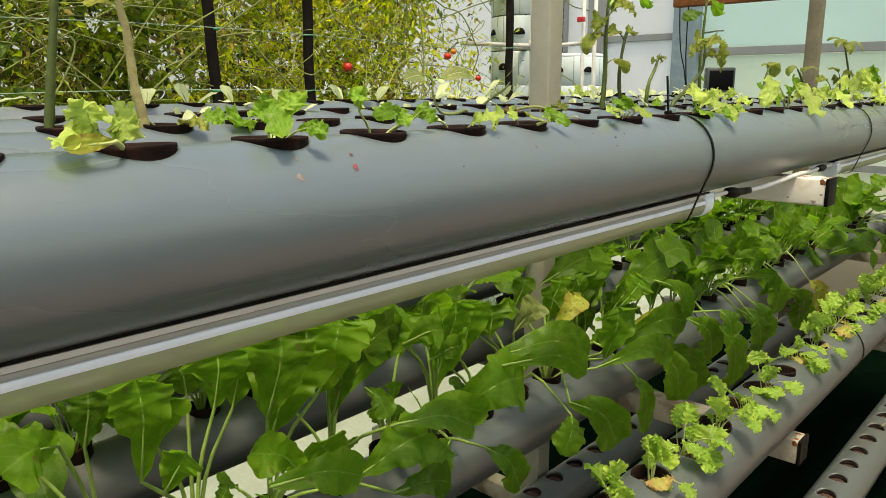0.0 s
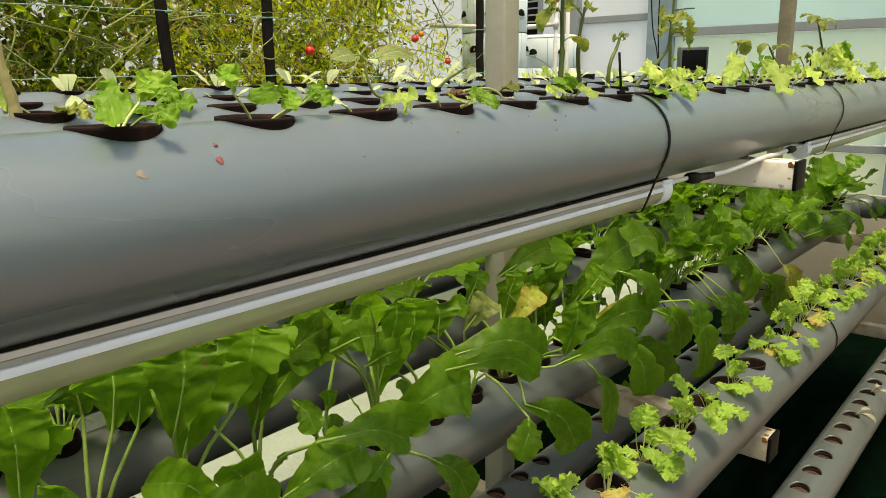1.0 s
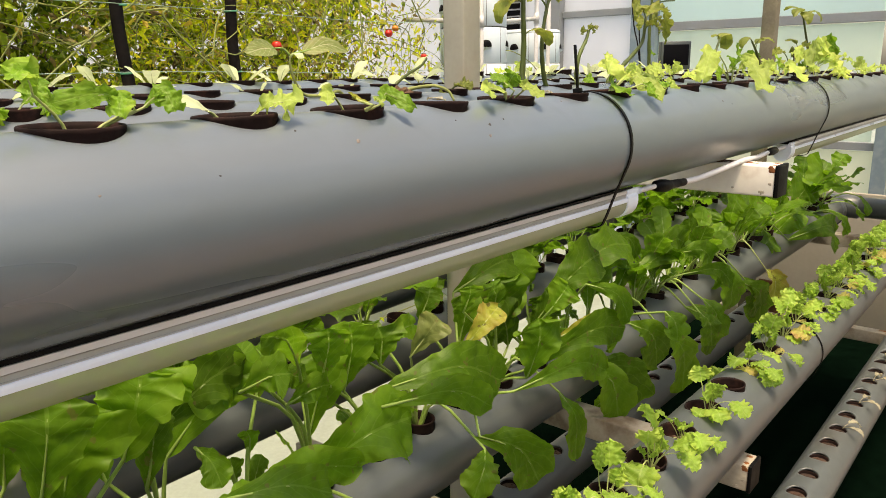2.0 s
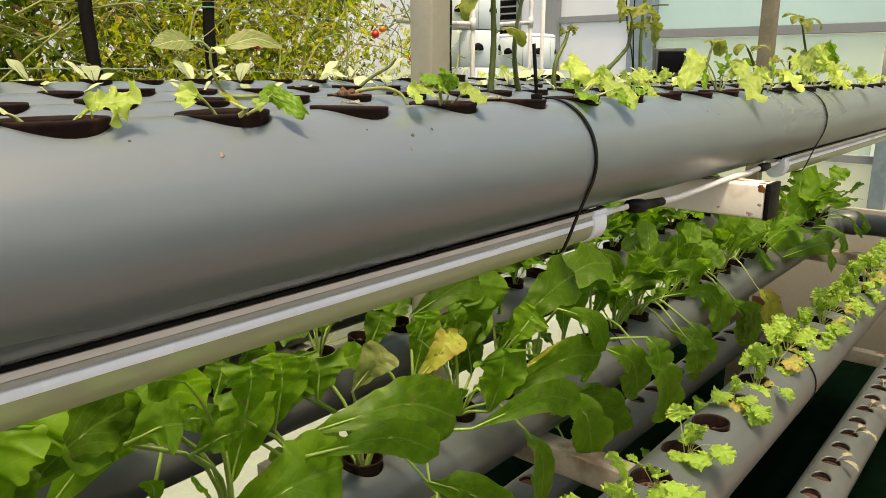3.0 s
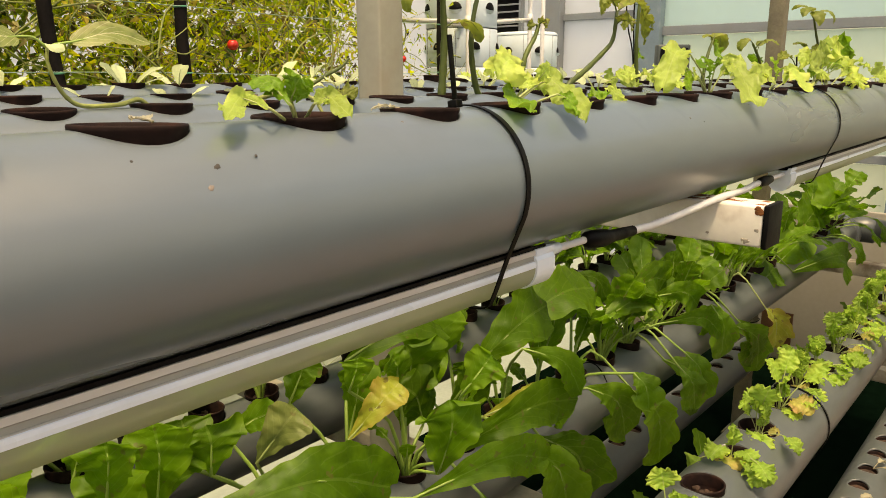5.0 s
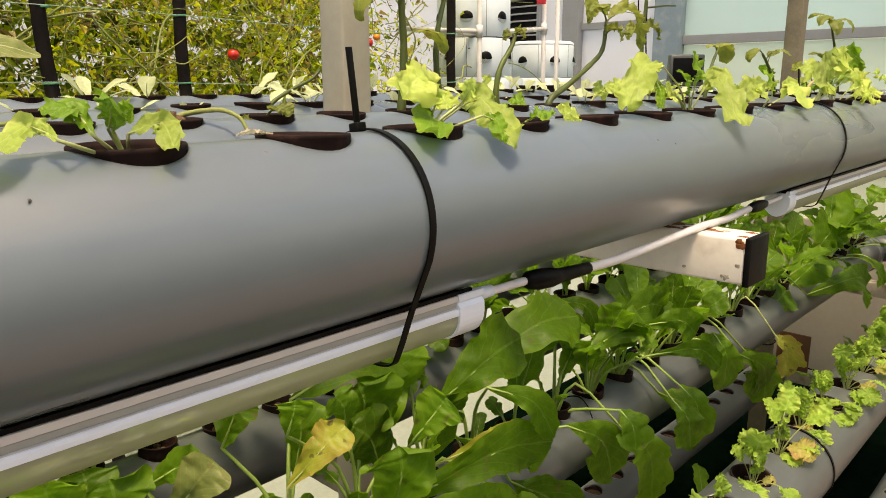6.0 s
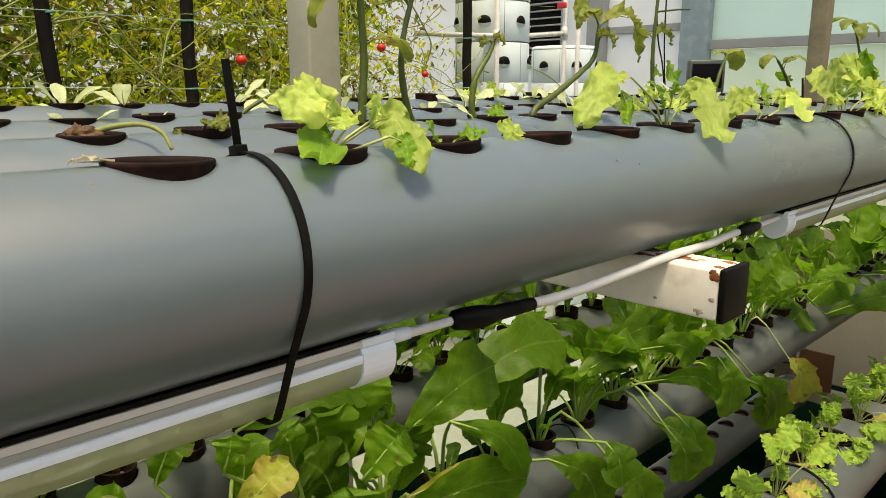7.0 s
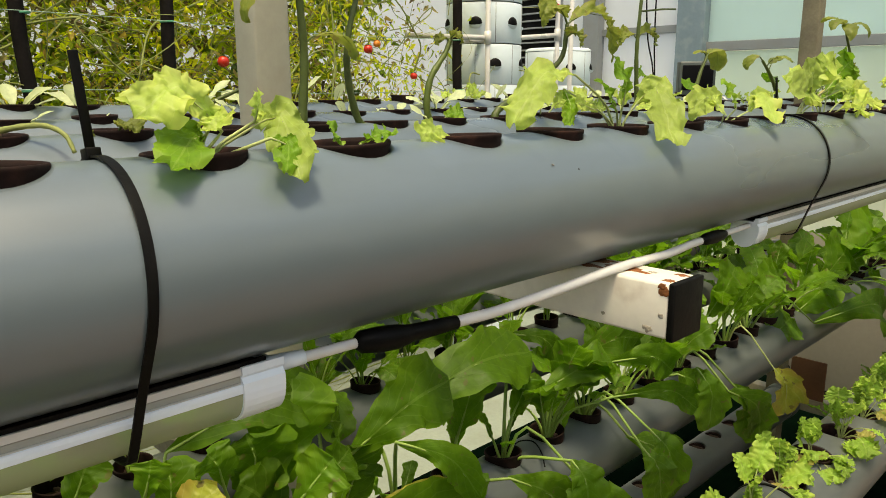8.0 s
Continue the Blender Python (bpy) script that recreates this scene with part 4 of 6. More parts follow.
for beam in [o for o in scene.objects if o.name.startswith("cross_beam") and o.parent is None]:
    zt = 0.023
    for k, (bx, by, r, sx) in enumerate(((-0.352, -0.012, 0.008, 0.8), (-0.354, 0.012, 0.007, 1.0), (-0.40, 0.0, 0.020, 1.6), (-0.44, 0.01, 0.022, 1.8), (-0.43, -0.012, 0.012, 2.0), (-0.375, 0.004, 0.006, 1.2))):
        part("rust_patch", blob(r * (0.8 if k > 1 else 1), 0.0004, 40 + k + int(10 * beam.location.z), sx, 0.7), RUST if k != 5 else DULL_PAINT, beam, "patch of brown rust", m=pose(bx, by, zt - 0.0001))
    for k, (bx, bz, r) in enumerate(((-0.3495, 0.016, 0.0055), (-0.352, -0.004, 0.003), (-0.362, -0.017, 0.004), (-0.366, -0.016, 0.0025), (-0.405, -0.013, 0.0022), (-0.352, 0.020, 0.004))):
        part("rust_patch", blob(r, 0.0004, 60 + k, 1.1, 0.9), RUST if k in (0, 5) else DULL_PAINT, beam, "patch of brown rust", m=pose(bx, -0.0224, bz, 90, 0, 0))


# a rusty tie bar high on the far posts, and cords hanging beside the box
bar = thing("tie_bar", (-1.24, 3.265, 1.765), "rusty painted steel bar fixed high on a rack post", "bar")
part("bar", box((0.66, 0.05, 0.05), 0.003), RUST, bar)
cords = thing("hanging_cord", (0, 0, 0), "two thin black cords hanging beside a panel box", "cord")
part("cord", tube(smooth_path([(-1.484, 3.25, 1.36), (-1.50, 3.25, 1.46), (-1.535, 3.25, 1.65), (-1.56, 3.25, 2.3)]), 0.0028, 6), BLACK, cords)
part("cord", tube(smooth_path([(-1.484, 3.255, 1.36), (-1.495, 3.255, 1.47), (-1.502, 3.255, 1.65), (-1.50, 3.255, 2.3)]), 0.0028, 6), BLACK, cords)


# a dark louvred opening in the end wall behind the towers
def louvre_window(x0, x1, z0, z1):
    ob = tagged(thing("window_1", (0, WALL_Y - 0.03, 0), "dark louvred opening in the white end wall", "window"), kind="structure")
    part("backing", box((x1 - x0, 0.01, z1 - z0), 0.001, at=((x0 + x1) / 2, 0, (z0 + z1) / 2)), BLACK, ob)
    n = int((z1 - z0) / 0.055)
    for k in range(n):
        part("slat", box((x1 - x0, 0.012, 0.012), 0.002, at=((x0 + x1) / 2, -0.02, z0 + 0.055 * k + 0.02)), FRAME_GREY, ob)
    for x in (x0, x1):
        part("window_frame", box((0.03, 0.04, z1 - z0), 0.003, at=(x, -0.02, (z0 + z1) / 2)), FRAME_GREY, ob)
    return ob


louvre_window(-4.25, -3.62, 1.55, 3.0)


# ---------------------------------------------------------------- plants in the rack
rnd = random.Random(11)


def random_plant(x, y, z, name, label, category, group, meshes, count, size=(0.8, 1.15), lean=(-8, 12)):
    """A plant of chance leaves, spread evenly round its pot."""
    lv = []
    for k in range(count):
        az = 360 * k / count + rnd.uniform(-35, 35)
        lv.append((rnd.choice(meshes), az, rnd.uniform(*lean), rnd.uniform(*size), 0))
    return plant_at(name, (x + rnd.uniform(-0.006, 0.006), y + rnd.uniform(-0.006, 0.006), z), lv, label, category, group)


TOPZ = R - 0.022
STYLE = {
    "lettuce": dict(mats=(LEAF_BRIGHT, STEM_PALE), ruffle=0.52, waves=4.6, lobes=0.20, fold=0.02, thick=0.0011, nu=56, nv=22, frill=1.8, form="spoon", crumple=0.075, fine=0.045),
    "lime": dict(mats=(LEAF_LIME, STEM_PALE), ruffle=0.52, waves=4.6, lobes=0.20, fold=0.02, thick=0.0011, nu=56, nv=22, frill=1.8, form="spoon", crumple=0.075, fine=0.045),
    "pale": dict(mats=(LEAF_PALE, STEM_PALE), ruffle=0.12, waves=2, lobes=0.05, fold=0.15, thick=0.0015, nu=18, nv=8, form="spoon"),
    "broad": dict(mats=(LEAF_BROAD, STEM_MID), ruffle=0.32, waves=2.1, lobes=0.115, fold=0.06, thick=0.0026, nu=40, nv=16, form="spoon", crumple=0.038, fine=0.010),
    "dull": dict(mats=(LEAF_DULL, STEM_PALE), ruffle=0.26, waves=1.7, lobes=0.07, fold=0.15, thick=0.0024, nu=30, nv=14, form="spoon", crumple=0.06),
    "yellow": dict(mats=(LEAF_YELLOW, STEM_PALE), ruffle=0.30, waves=3, lobes=0.05, fold=0.2, form="spoon", fine=0.03, thick=0.0020, nu=26, nv=10, crumple=0.08),
    "veined": dict(mats=(LEAF_VEINED, STEM_MID), ruffle=0.10, waves=3, lobes=0.03, fold=0.12, thick=0.0013, nu=40, nv=12, crumple=0.03, fine=0.03, shape=0.75),
    "strap": dict(mats=(LEAF_OLIVE, STEM), ruffle=0.16, waves=3, lobes=0.08, fold=-0.25, shape=1.0, thick=0.0013, nu=26, nv=8, crumple=0.06, bend=0.6),
    "olive": dict(mats=(LEAF_OLIVE, STEM), ruffle=0.50, waves=6, lobes=0.10, fold=0.35, shape=0.9, thick=0.0016, nu=52, nv=14, frill=1.8, crumple=0.13, bend=0.9, fine=0.06),
}
ROLL = {"lettuce": 55, "lime": 60, "pale": 40, "broad": 35, "olive": 50, "yellow": 40}     # how far the blades turn to the aisle's light
count = 0


def grown(name, style, place, leaves, label, category, group):
    """A plant with leaves of its own: (azimuth, rise, droop, stalk, blade, width) each, a seventh entry names another style."""
    global count
    ob = thing(name, place, label, category, group)
    for az, rise, droop, stalk, blade, width, *other in leaves:
        count += 1
        st = STYLE[other[0] if other else style]
        if (other[0] if other else style) in ("lettuce", "lime"):
            width *= 1.08
        part("leaf", leaf_data("leaf", blade, width, stalk, rise, droop, seed=300 + count, twist=0.25 * math.sin(count * 2.3), roll=-radians(ROLL.get(other[0] if other else style, 0)) * math.cos(radians(az)), **st), None, ob, m=pose(0, 0, 0, 0, 0, az))
    return ob


def reaching_leaf(ob, knee, mid, tip, width, style):
    """A leaf whose stalk rises from the plant's foot to the knee and whose blade goes over mid to the tip."""
    global count
    count += 1
    knee = Vector(knee)
    rise = max(0.6 * knee.length, 0.7 * knee.z)
    part("leaf", leaf_data("leaf", 0, width, 0, 0, 0, seed=700 + count, twist=0.2 * math.sin(2.3 * count), way=([(0.3 * knee.x, 0.3 * knee.y, rise if knee.z < 0.5 * rise else 0.6 * knee.z), knee], [mid, tip]),
                           face=(0.75, -0.5, 0.35 + 0.3 * math.sin(1.7 * count)), **STYLE[style]), None, ob)


def upright_leaf(ob):
    """One long-stalked leaf that stands up from the plant's foot at a chance angle."""
    global count
    count += 1
    part("leaf", leaf_data("leaf", rnd.uniform(0.07, 0.115), rnd.uniform(0.04, 0.06), rnd.uniform(0.06, 0.12), rnd.uniform(62, 86), rnd.uniform(10, 80), seed=700 + count, roll=rnd.uniform(-0.7, 0.7), **STYLE["broad"]), None, ob, m=pose(0, 0, 0, 0, 0, rnd.uniform(-180, 180)))


def young_leaves(ob, number):
    """Small young leaves at the heart of a plant."""
    global count
    for k in range(number):
        count += 1
        part("leaf", leaf_data("leaf", rnd.uniform(0.03, 0.06), rnd.uniform(0.018, 0.032), rnd.uniform(0.035, 0.07), rnd.uniform(62, 86), rnd.uniform(10, 70), seed=700 + count, **STYLE["broad"]), None, ob, m=pose(0, 0, 0, 0, 0, 120 * k + rnd.uniform(-40, 40)))


def set_plant(place, leaves, label, category, group):
    """A young lettuce: each leaf by where its blade begins, its middle, its tip, its width and its style."""
    ob = thing("lettuce", place, label, category, group)
    for knee, mid, tip, width, style in leaves:
        reaching_leaf(ob, knee, mid, tip, width * 1.03, style)
    return ob


def front(k):
    return (FRONT_X, 0.881 + PITCH * k, FRONT_Z + TOPZ)


LET = ("young curly lettuce in a black net pot on the grey pipe", "lettuce", "lettuces")
set_plant(front(1), [((0.005, 0.014, 0.033), (0.012, -0.011, 0.056), (0.02, -0.038, 0.042), 0.026, "lime"),
    ((0.005, 0.009, 0.039), (0.012, 0.007, 0.042), (0.02, 0.003, 0.034), 0.017, "lime"),
    ((0.005, 0.004, 0.032), (0.012, -0.006, 0.031), (0.046, -0.034, 0.019), 0.021, "lettuce"),
    ((0.005, 0.033, 0.035), (0.012, 0.046, 0.041), (0.054, 0.03, 0.011), 0.024, "lime"),
    ((0.005, 0.034, 0.038), (0.012, 0.032, 0.045), (0.02, 0.029, 0.051), 0.014, "lime"),
    ((0.029, 0.029, 0.03), (0.034, 0.036, 0.027), (0.051, 0.024, 0.015), 0.012, "lettuce")], *LET)
set_plant(front(-1), [((0.03, -0.041, 0.029), (0.012, -0.045, 0.035), (0.038, -0.073, 0.025), 0.011, "lime"),
    ((0.028, -0.026, 0.03), (0.012, -0.027, 0.042), (0.02, -0.04, 0.039), 0.014, "lettuce"),
    ((0.005, -0.01, 0.031), (0.012, -0.011, 0.038), (0.02, -0.013, 0.046), 0.016, "lettuce"),
    ((0.005, -0.008, 0.031), (0.012, -0.005, 0.039), (0.02, -0.004, 0.041), 0.01, "lettuce"),
    ((0.028, -0.011, 0.03), (0.012, 0.012, 0.034), (0.04, 0.004, 0.024), 0.013, "lime")], *LET)
set_plant(front(-3), [((0.037, -0.01, 0.026), (0.012, -0.005, 0.031), (0.02, -0.015, 0.034), 0.006, "yellow"),
    ((0.035, 0.001, 0.027), (0.020, 0.020, 0.034), (0.042, 0.028, 0.022), 0.011, "lettuce"),
    ((0.005, -0.016, 0.030), (0.012, -0.030, 0.037), (0.02, -0.037, 0.027), 0.010, "lime"),
    ((0.037, -0.004, 0.026), (0.033, 0.001, 0.028), (0.02, 0.01, 0.031), 0.007, "lime")], *LET)
set_plant(front(5), [((0.005, -0.075, 0.066), (0.012, -0.124, 0.067), (0.02, -0.169, 0.031), 0.029, "lime"),
    ((0.005, -0.091, 0.055), (0.012, -0.09, 0.043), (0.02, -0.105, 0.027), 0.013, "lettuce"),
    ((0.005, 0.017, 0.04), (0.012, 0.041, 0.056), (0.056, 0.0, 0.009), 0.034, "lime"),
    ((0.005, -0.012, 0.036), (0.012, -0.034, 0.05), (0.02, -0.06, 0.06), 0.017, "lettuce"),
    ((0.005, -0.001, 0.047), (0.012, -0.01, 0.063), (0.02, -0.042, 0.077), 0.019, "lettuce"),
    ((0.005, -0.04, 0.037), (0.012, -0.073, 0.043), (0.02, -0.096, 0.046), 0.012, "lime")], *LET)
set_plant(front(7), [((0.029, -0.055, 0.03), (0.012, -0.055, 0.048), (0.02, -0.111, 0.033), 0.026, "lime"),
    ((0.005, 0.056, 0.03), (0.012, 0.071, 0.05), (0.046, 0.032, 0.019), 0.026, "lime"),
    ((0.005, 0.025, 0.034), (0.012, -0.004, 0.051), (0.02, -0.04, 0.06), 0.02, "lettuce")], *LET)
set_plant(front(9), [((0.005, 0.036, 0.049), (0.012, 0.016, 0.075), (0.02, -0.057, 0.048), 0.039, "lime"),
    ((0.005, 0.089, 0.06), (0.012, 0.058, 0.083), (0.02, 0.081, 0.079), 0.04, "lime"),
    ((0.005, 0.117, 0.048), (0.012, 0.167, 0.06), (0.02, 0.204, 0.031), 0.04, "lime"),
    ((0.005, 0.091, 0.052), (0.012, 0.131, 0.084), (0.02, 0.139, 0.092), 0.038, "lettuce")], *LET)
set_plant(front(-5), [((0.005, 0.03, 0.03), (0.012, 0.013, 0.04), (0.02, -0.019, 0.036), 0.012, "lettuce"),
    ((0.005, 0.034, 0.03), (0.012, 0.024, 0.038), (0.02, 0.016, 0.028), 0.013, "lettuce"),
    ((0.005, 0.039, 0.031), (0.012, 0.048, 0.041), (0.02, 0.05, 0.028), 0.014, "lettuce"),
    ((0.005, -0.02, 0.04), (0.012, -0.025, 0.053), (0.02, -0.034, 0.049), 0.015, "lettuce")], *LET)
set_plant(front(-7), [((0.033, -0.025, 0.028), (0.034, -0.037, 0.028), (0.035, -0.055, 0.027), 0.011, "yellow"),
    ((0.005, -0.023, 0.032), (0.012, -0.03, 0.039), (0.02, -0.035, 0.052), 0.022, "lime"),
    ((0.005, -0.016, 0.032), (0.012, -0.012, 0.038), (0.02, -0.01, 0.027), 0.017, "lime"),
    ((0.005, -0.028, 0.035), (0.012, -0.04, 0.033), (0.036, -0.055, 0.026), 0.015, "lime")], *LET)
set_plant(front(-6), [((0.0, -0.002, 0.037), (0.014, -0.008, 0.045), (0.044, -0.019, 0.026), 0.017, "lettuce"),
    ((-0.036, 0.036, 0.035), (-0.036, 0.045, 0.049), (-0.026, 0.047, 0.041), 0.022, "lettuce"),
    ((0.024, 0.006, 0.028), (0.034, 0.012, 0.032), (0.044, 0.016, 0.026), 0.012, "lettuce"),
    ((-0.036, 0.027, 0.037), (-0.036, 0.019, 0.039), (-0.026, 0.008, 0.036), 0.015, "lettuce")], *LET)
grown("lettuce", "lime", front(10), [(-175, 70, 105, 0.05, 0.06, 0.042), (9, 70, 50, 0.055, 0.05, 0.04), (-27, 68, 120, 0.05, 0.055, 0.04), (-110, 60, 110, 0.04, 0.045, 0.036), (120, 80, 60, 0.05, 0.045, 0.035)], *LET)
grown("lettuce", "lime", front(12), [(-165, 70, 110, 0.04, 0.05, 0.036), (15, 66, 90, 0.045, 0.045, 0.036), (-70, 70, 120, 0.045, 0.045, 0.036), (90, 80, 60, 0.04, 0.045, 0.035)], *LET)
grown("lettuce", "lime", front(14), [(-165, 70, 110, 0.04, 0.05, 0.036), (15, 66, 90, 0.045, 0.045, 0.036), (-70, 70, 120, 0.045, 0.045, 0.036), (90, 80, 60, 0.04, 0.045, 0.035)], *LET)
grown("lettuce", "lettuce", front(2), [(-172, 86, 60, 0.022, 0.016, 0.013), (-61, 84, 105, 0.024, 0.024, 0.018)], "two small lettuce leaves sprouting from a net pot", "seedling", "lettuces")
grown("lettuce", "lime", front(3), [(-166, 66, 105, 0.030, 0.034, 0.019)], "single small lettuce leaf sprouting from a net pot", "seedling", "lettuces")
grown("lettuce", "lime", front(-4), [(-173, 70, 80, 0.03, 0.026, 0.016, "pale"), (-40, 72, 90, 0.028, 0.030, 0.022)], "sparse pale lettuce seedling in a net pot", "seedling", "lettuces")
grown("lettuce", "lettuce", (-0.745, 0.445, 1.319), [(-134, 76, 130, 0.030, 0.034, 0.034), (0, 66, 40, 0.032, 0.030, 0.030), (-25, 62, 90, 0.034, 0.030, 0.026), (150, 62, 70, 0.028, 0.030, 0.028)], *LET)
grown("lettuce", "olive", (-0.745, 1.053, 1.319), [(-71, 88, 150, 0.034, 0.030, 0.024), (-150, 60, 60, 0.02, 0.02, 0.01)], "small drooping kale seedling in a net pot", "seedling", "kale plants")
grown("lettuce", "lime", (-0.745, 0.35, 1.319), [(160, 70, 90, 0.035, 0.034, 0.026), (10, 70, 110, 0.035, 0.034, 0.026, "pale"), (-80, 70, 120, 0.03, 0.034, 0.022, "olive")], *LET)
grown("lettuce", "lettuce", (-0.745, 1.445, 1.319), [(-165, 62, 60, 0.03, 0.03, 0.02, "pale"), (0, 66, 90, 0.03, 0.032, 0.024)], *LET)
grown("lettuce", "pale", (-0.745, 1.66, 1.319), [(-150, 62, 80, 0.04, 0.045, 0.028), (0, 66, 90, 0.04, 0.045, 0.03, "lime"), (80, 70, 60, 0.04, 0.04, 0.03), (-60, 76, 100, 0.04, 0.05, 0.03, "lime")], *LET)
for i, y in ((2, 1.36), (2, 1.75), (3, 1.60), (2, 2.05), (1, 1.84), (1, 2.35), (3, 2.2), (1, 2.75), (2, 2.6)):
    rx, rz, _ = TOP_ROWS[i]
    ys = min(TOP_POTS[i], key=lambda q: abs(q - y))
    a = rnd.uniform(0, 90)
    grown("lettuce", rnd.choice(("lime", "lettuce", "pale")), (rx, ys, rz + TOPZ), [(a + 90 * k, rnd.uniform(60, 80), rnd.uniform(50, 110), 0.035, rnd.uniform(0.035, 0.05), rnd.uniform(0.024, 0.036)) for k in range(4)], *LET)

# pale seedlings in the rearmost row
for y in TOP_POTS[3]:
    if 0.25 < y < 3.2 and rnd.random() < 0.8:
        random_plant(-1.39, y, 1.297 + TOPZ, "seedling", "pale green salad seedling in a net pot", "seedling", "seedlings", PALE, rnd.randint(3, 5), (0.9, 1.5), (-8, 16))
for y in TOP_POTS[2]:
    if rnd.random() < 0.35:
        random_plant(-1.075, y, 1.287 + TOPZ, "seedling", "tiny withered seedling in a net pot", "seedling", "seedlings", PALE[:2], 2, (0.5, 0.9), (-5, 15))


def tall_plant(name, x, stem, radius, leaves, label, category="kale plant", mat=STEM, twig=None):
    """A bare bending stem from (y, z) places in the row at x, with leaves (place on stem, azimuth, rise, droop, stalk, blade, width, style)."""
    global count
    y0, z0 = stem[0][:2]
    ob = thing(name, (x, y0, z0), label, category, "tall kale plants")
    pts = smooth_path([(dx[0] if dx else 0, y - y0, z - z0) for y, z, *dx in stem], 6)
    n = len(pts)
    bm = tube(pts, [radius * (1.1 - 0.5 * i / n) * (1 + 0.08 * math.sin(i * 1.9)) for i in range(n)], 10)
    part("stem", bm, mat, ob)
    if twig:
        part("twig", tube([(0, y - y0, z - z0) for y, z in twig], radius * 0.4, 6), mat, ob)
    for s, az, rise, droop, stalk, blade, width, style in leaves:
        count += 1
        p = pts[min(n - 1, int(s * n))]
        part("leaf", leaf_data("leaf", blade, width, stalk, rise, droop, seed=300 + count, roll=-radians(ROLL.get(style, 0)) * math.cos(radians(az)), **STYLE[style]), None, ob, m=pose(*p, 0, 0, az))
    return ob


TALL = "tall bare-stemmed kale with curled drooping leaves at its top"
tall_plant("kale_plant", -0.745, [(1.555, 1.325), (1.562, 1.349), (1.608, 1.370), (1.669, 1.401), (1.704, 1.426), (1.713, 1.470)], 0.0050,
           [(0.97, 0, 30, 120, 0.012, 0.19, 0.034, "olive"), (0.97, 180, 60, 170, 0.012, 0.085, 0.034, "olive"), (0.9, -120, 40, 130, 0.01, 0.05, 0.024, "olive")], TALL)
tall_plant("kale_plant", -1.075, [(2.46, 1.32), (2.455, 1.359), (2.445, 1.455), (2.449, 1.537), (2.462, 1.66)], 0.0060,
           [(0.35, 20, 60, 100, 0.02, 0.06, 0.03, "lettuce"), (0.97, -100, 60, 120, 0.02, 0.08, 0.04, "olive"), (0.97, 60, 60, 120, 0.02, 0.08, 0.04, "olive"), (0.97, 0, 30, 120, 0.03, 0.11, 0.07, "broad"), (0.9, 170, 30, 110, 0.02, 0.09, 0.05, "broad"), (0.6, 175, 40, 130, 0.02, 0.08, 0.03, "olive"), (0.62, 0, 50, 150, 0.02, 0.09, 0.035, "olive")], TALL, twig=[(2.45, 1.562), (2.56, 1.575), (2.62, 1.579)])
tall_plant("kale_plant", -0.745, [(1.248, 1.325), (1.252, 1.361), (1.256, 1.415), (1.253, 1.475), (1.257, 1.53)], 0.0052,
           [(0.85, 180, 30, 150, 0.012, 0.070, 0.032, "olive"), (0.88, -10, 50, 110, 0.03, 0.06, 0.030, "olive"), (0.97, 0, 45, 100, 0.10, 0.085, 0.055, "broad"), (0.97, 20, 60, 150, 0.06, 0.07, 0.04, "olive"), (0.97, -150, 70, 100, 0.02, 0.06, 0.03, "broad"), (0.75, 175, 30, 150, 0.01, 0.085, 0.036, "strap"), (0.55, -20, 40, 140, 0.015, 0.065, 0.032, "strap")], TALL)
tall_plant("kale_plant", -0.745, [(1.346, 1.325), (1.324, 1.347), (1.312, 1.395), (1.315, 1.438), (1.332, 1.49)], 0.0045,
           [(0.9, 0, 60, 110, 0.02, 0.04, 0.024, "olive"), (0.9, 170, 50, 110, 0.02, 0.05, 0.024, "olive")], TALL)
tall_plant("kale_plant", -0.745, [(1.445, 1.325), (1.432, 1.353), (1.438, 1.390), (1.463, 1.421), (1.473, 1.439)], 0.0045,
           [(0.95, 10, 50, 140, 0.006, 0.026, 0.014, "olive"), (0.95, 170, 40, 140, 0.006, 0.022, 0.012, "olive"), (0.95, -90, 60, 130, 0.006, 0.022, 0.012, "olive")], TALL)
tall_plant("kale_plant", -0.745, [(3.01, 1.33), (2.98, 1.414), (2.922, 1.479), (2.873, 1.530)], 0.0042,
           [(0.97, 180, 35, 110, 0.01, 0.09, 0.036, "strap"), (0.97, 0, 30, 110, 0.01, 0.06, 0.034, "strap"), (0.97, -90, 30, 150, 0.01, 0.08, 0.036, "strap"), (0.97, 90, 60, 120, 0.01, 0.07, 0.036, "strap"), (0.97, -150, 20, 120, 0.01, 0.09, 0.036, "strap")], TALL)
tall_plant("kale_plant", -0.745, [(2.50, 1.325), (2.482, 1.372), (2.441, 1.409), (2.40, 1.435)], 0.0045,
           [(0.95, 170, 40, 150, 0.02, 0.06, 0.03, "strap"), (0.7, 0, 60, 100, 0.02, 0.06, 0.03, "strap"), (0.8, -90, 60, 130, 0.02, 0.05, 0.03, "strap"), (0.4, 30, 50, 100, 0.03, 0.06, 0.04, "broad")], TALL)
tall_plant("kale_plant", -0.745, [(2.10, 1.325), (2.114, 1.373), (2.131, 1.411), (2.150, 1.436)], 0.0042,
           [(0.95, 0, 50, 230, 0.01, 0.09, 0.036, "strap"), (0.95, 170, 50, 110, 0.01, 0.035, 0.02, "strap"), (0.3, -160, 50, 100, 0.03, 0.05, 0.03, "broad")], TALL)
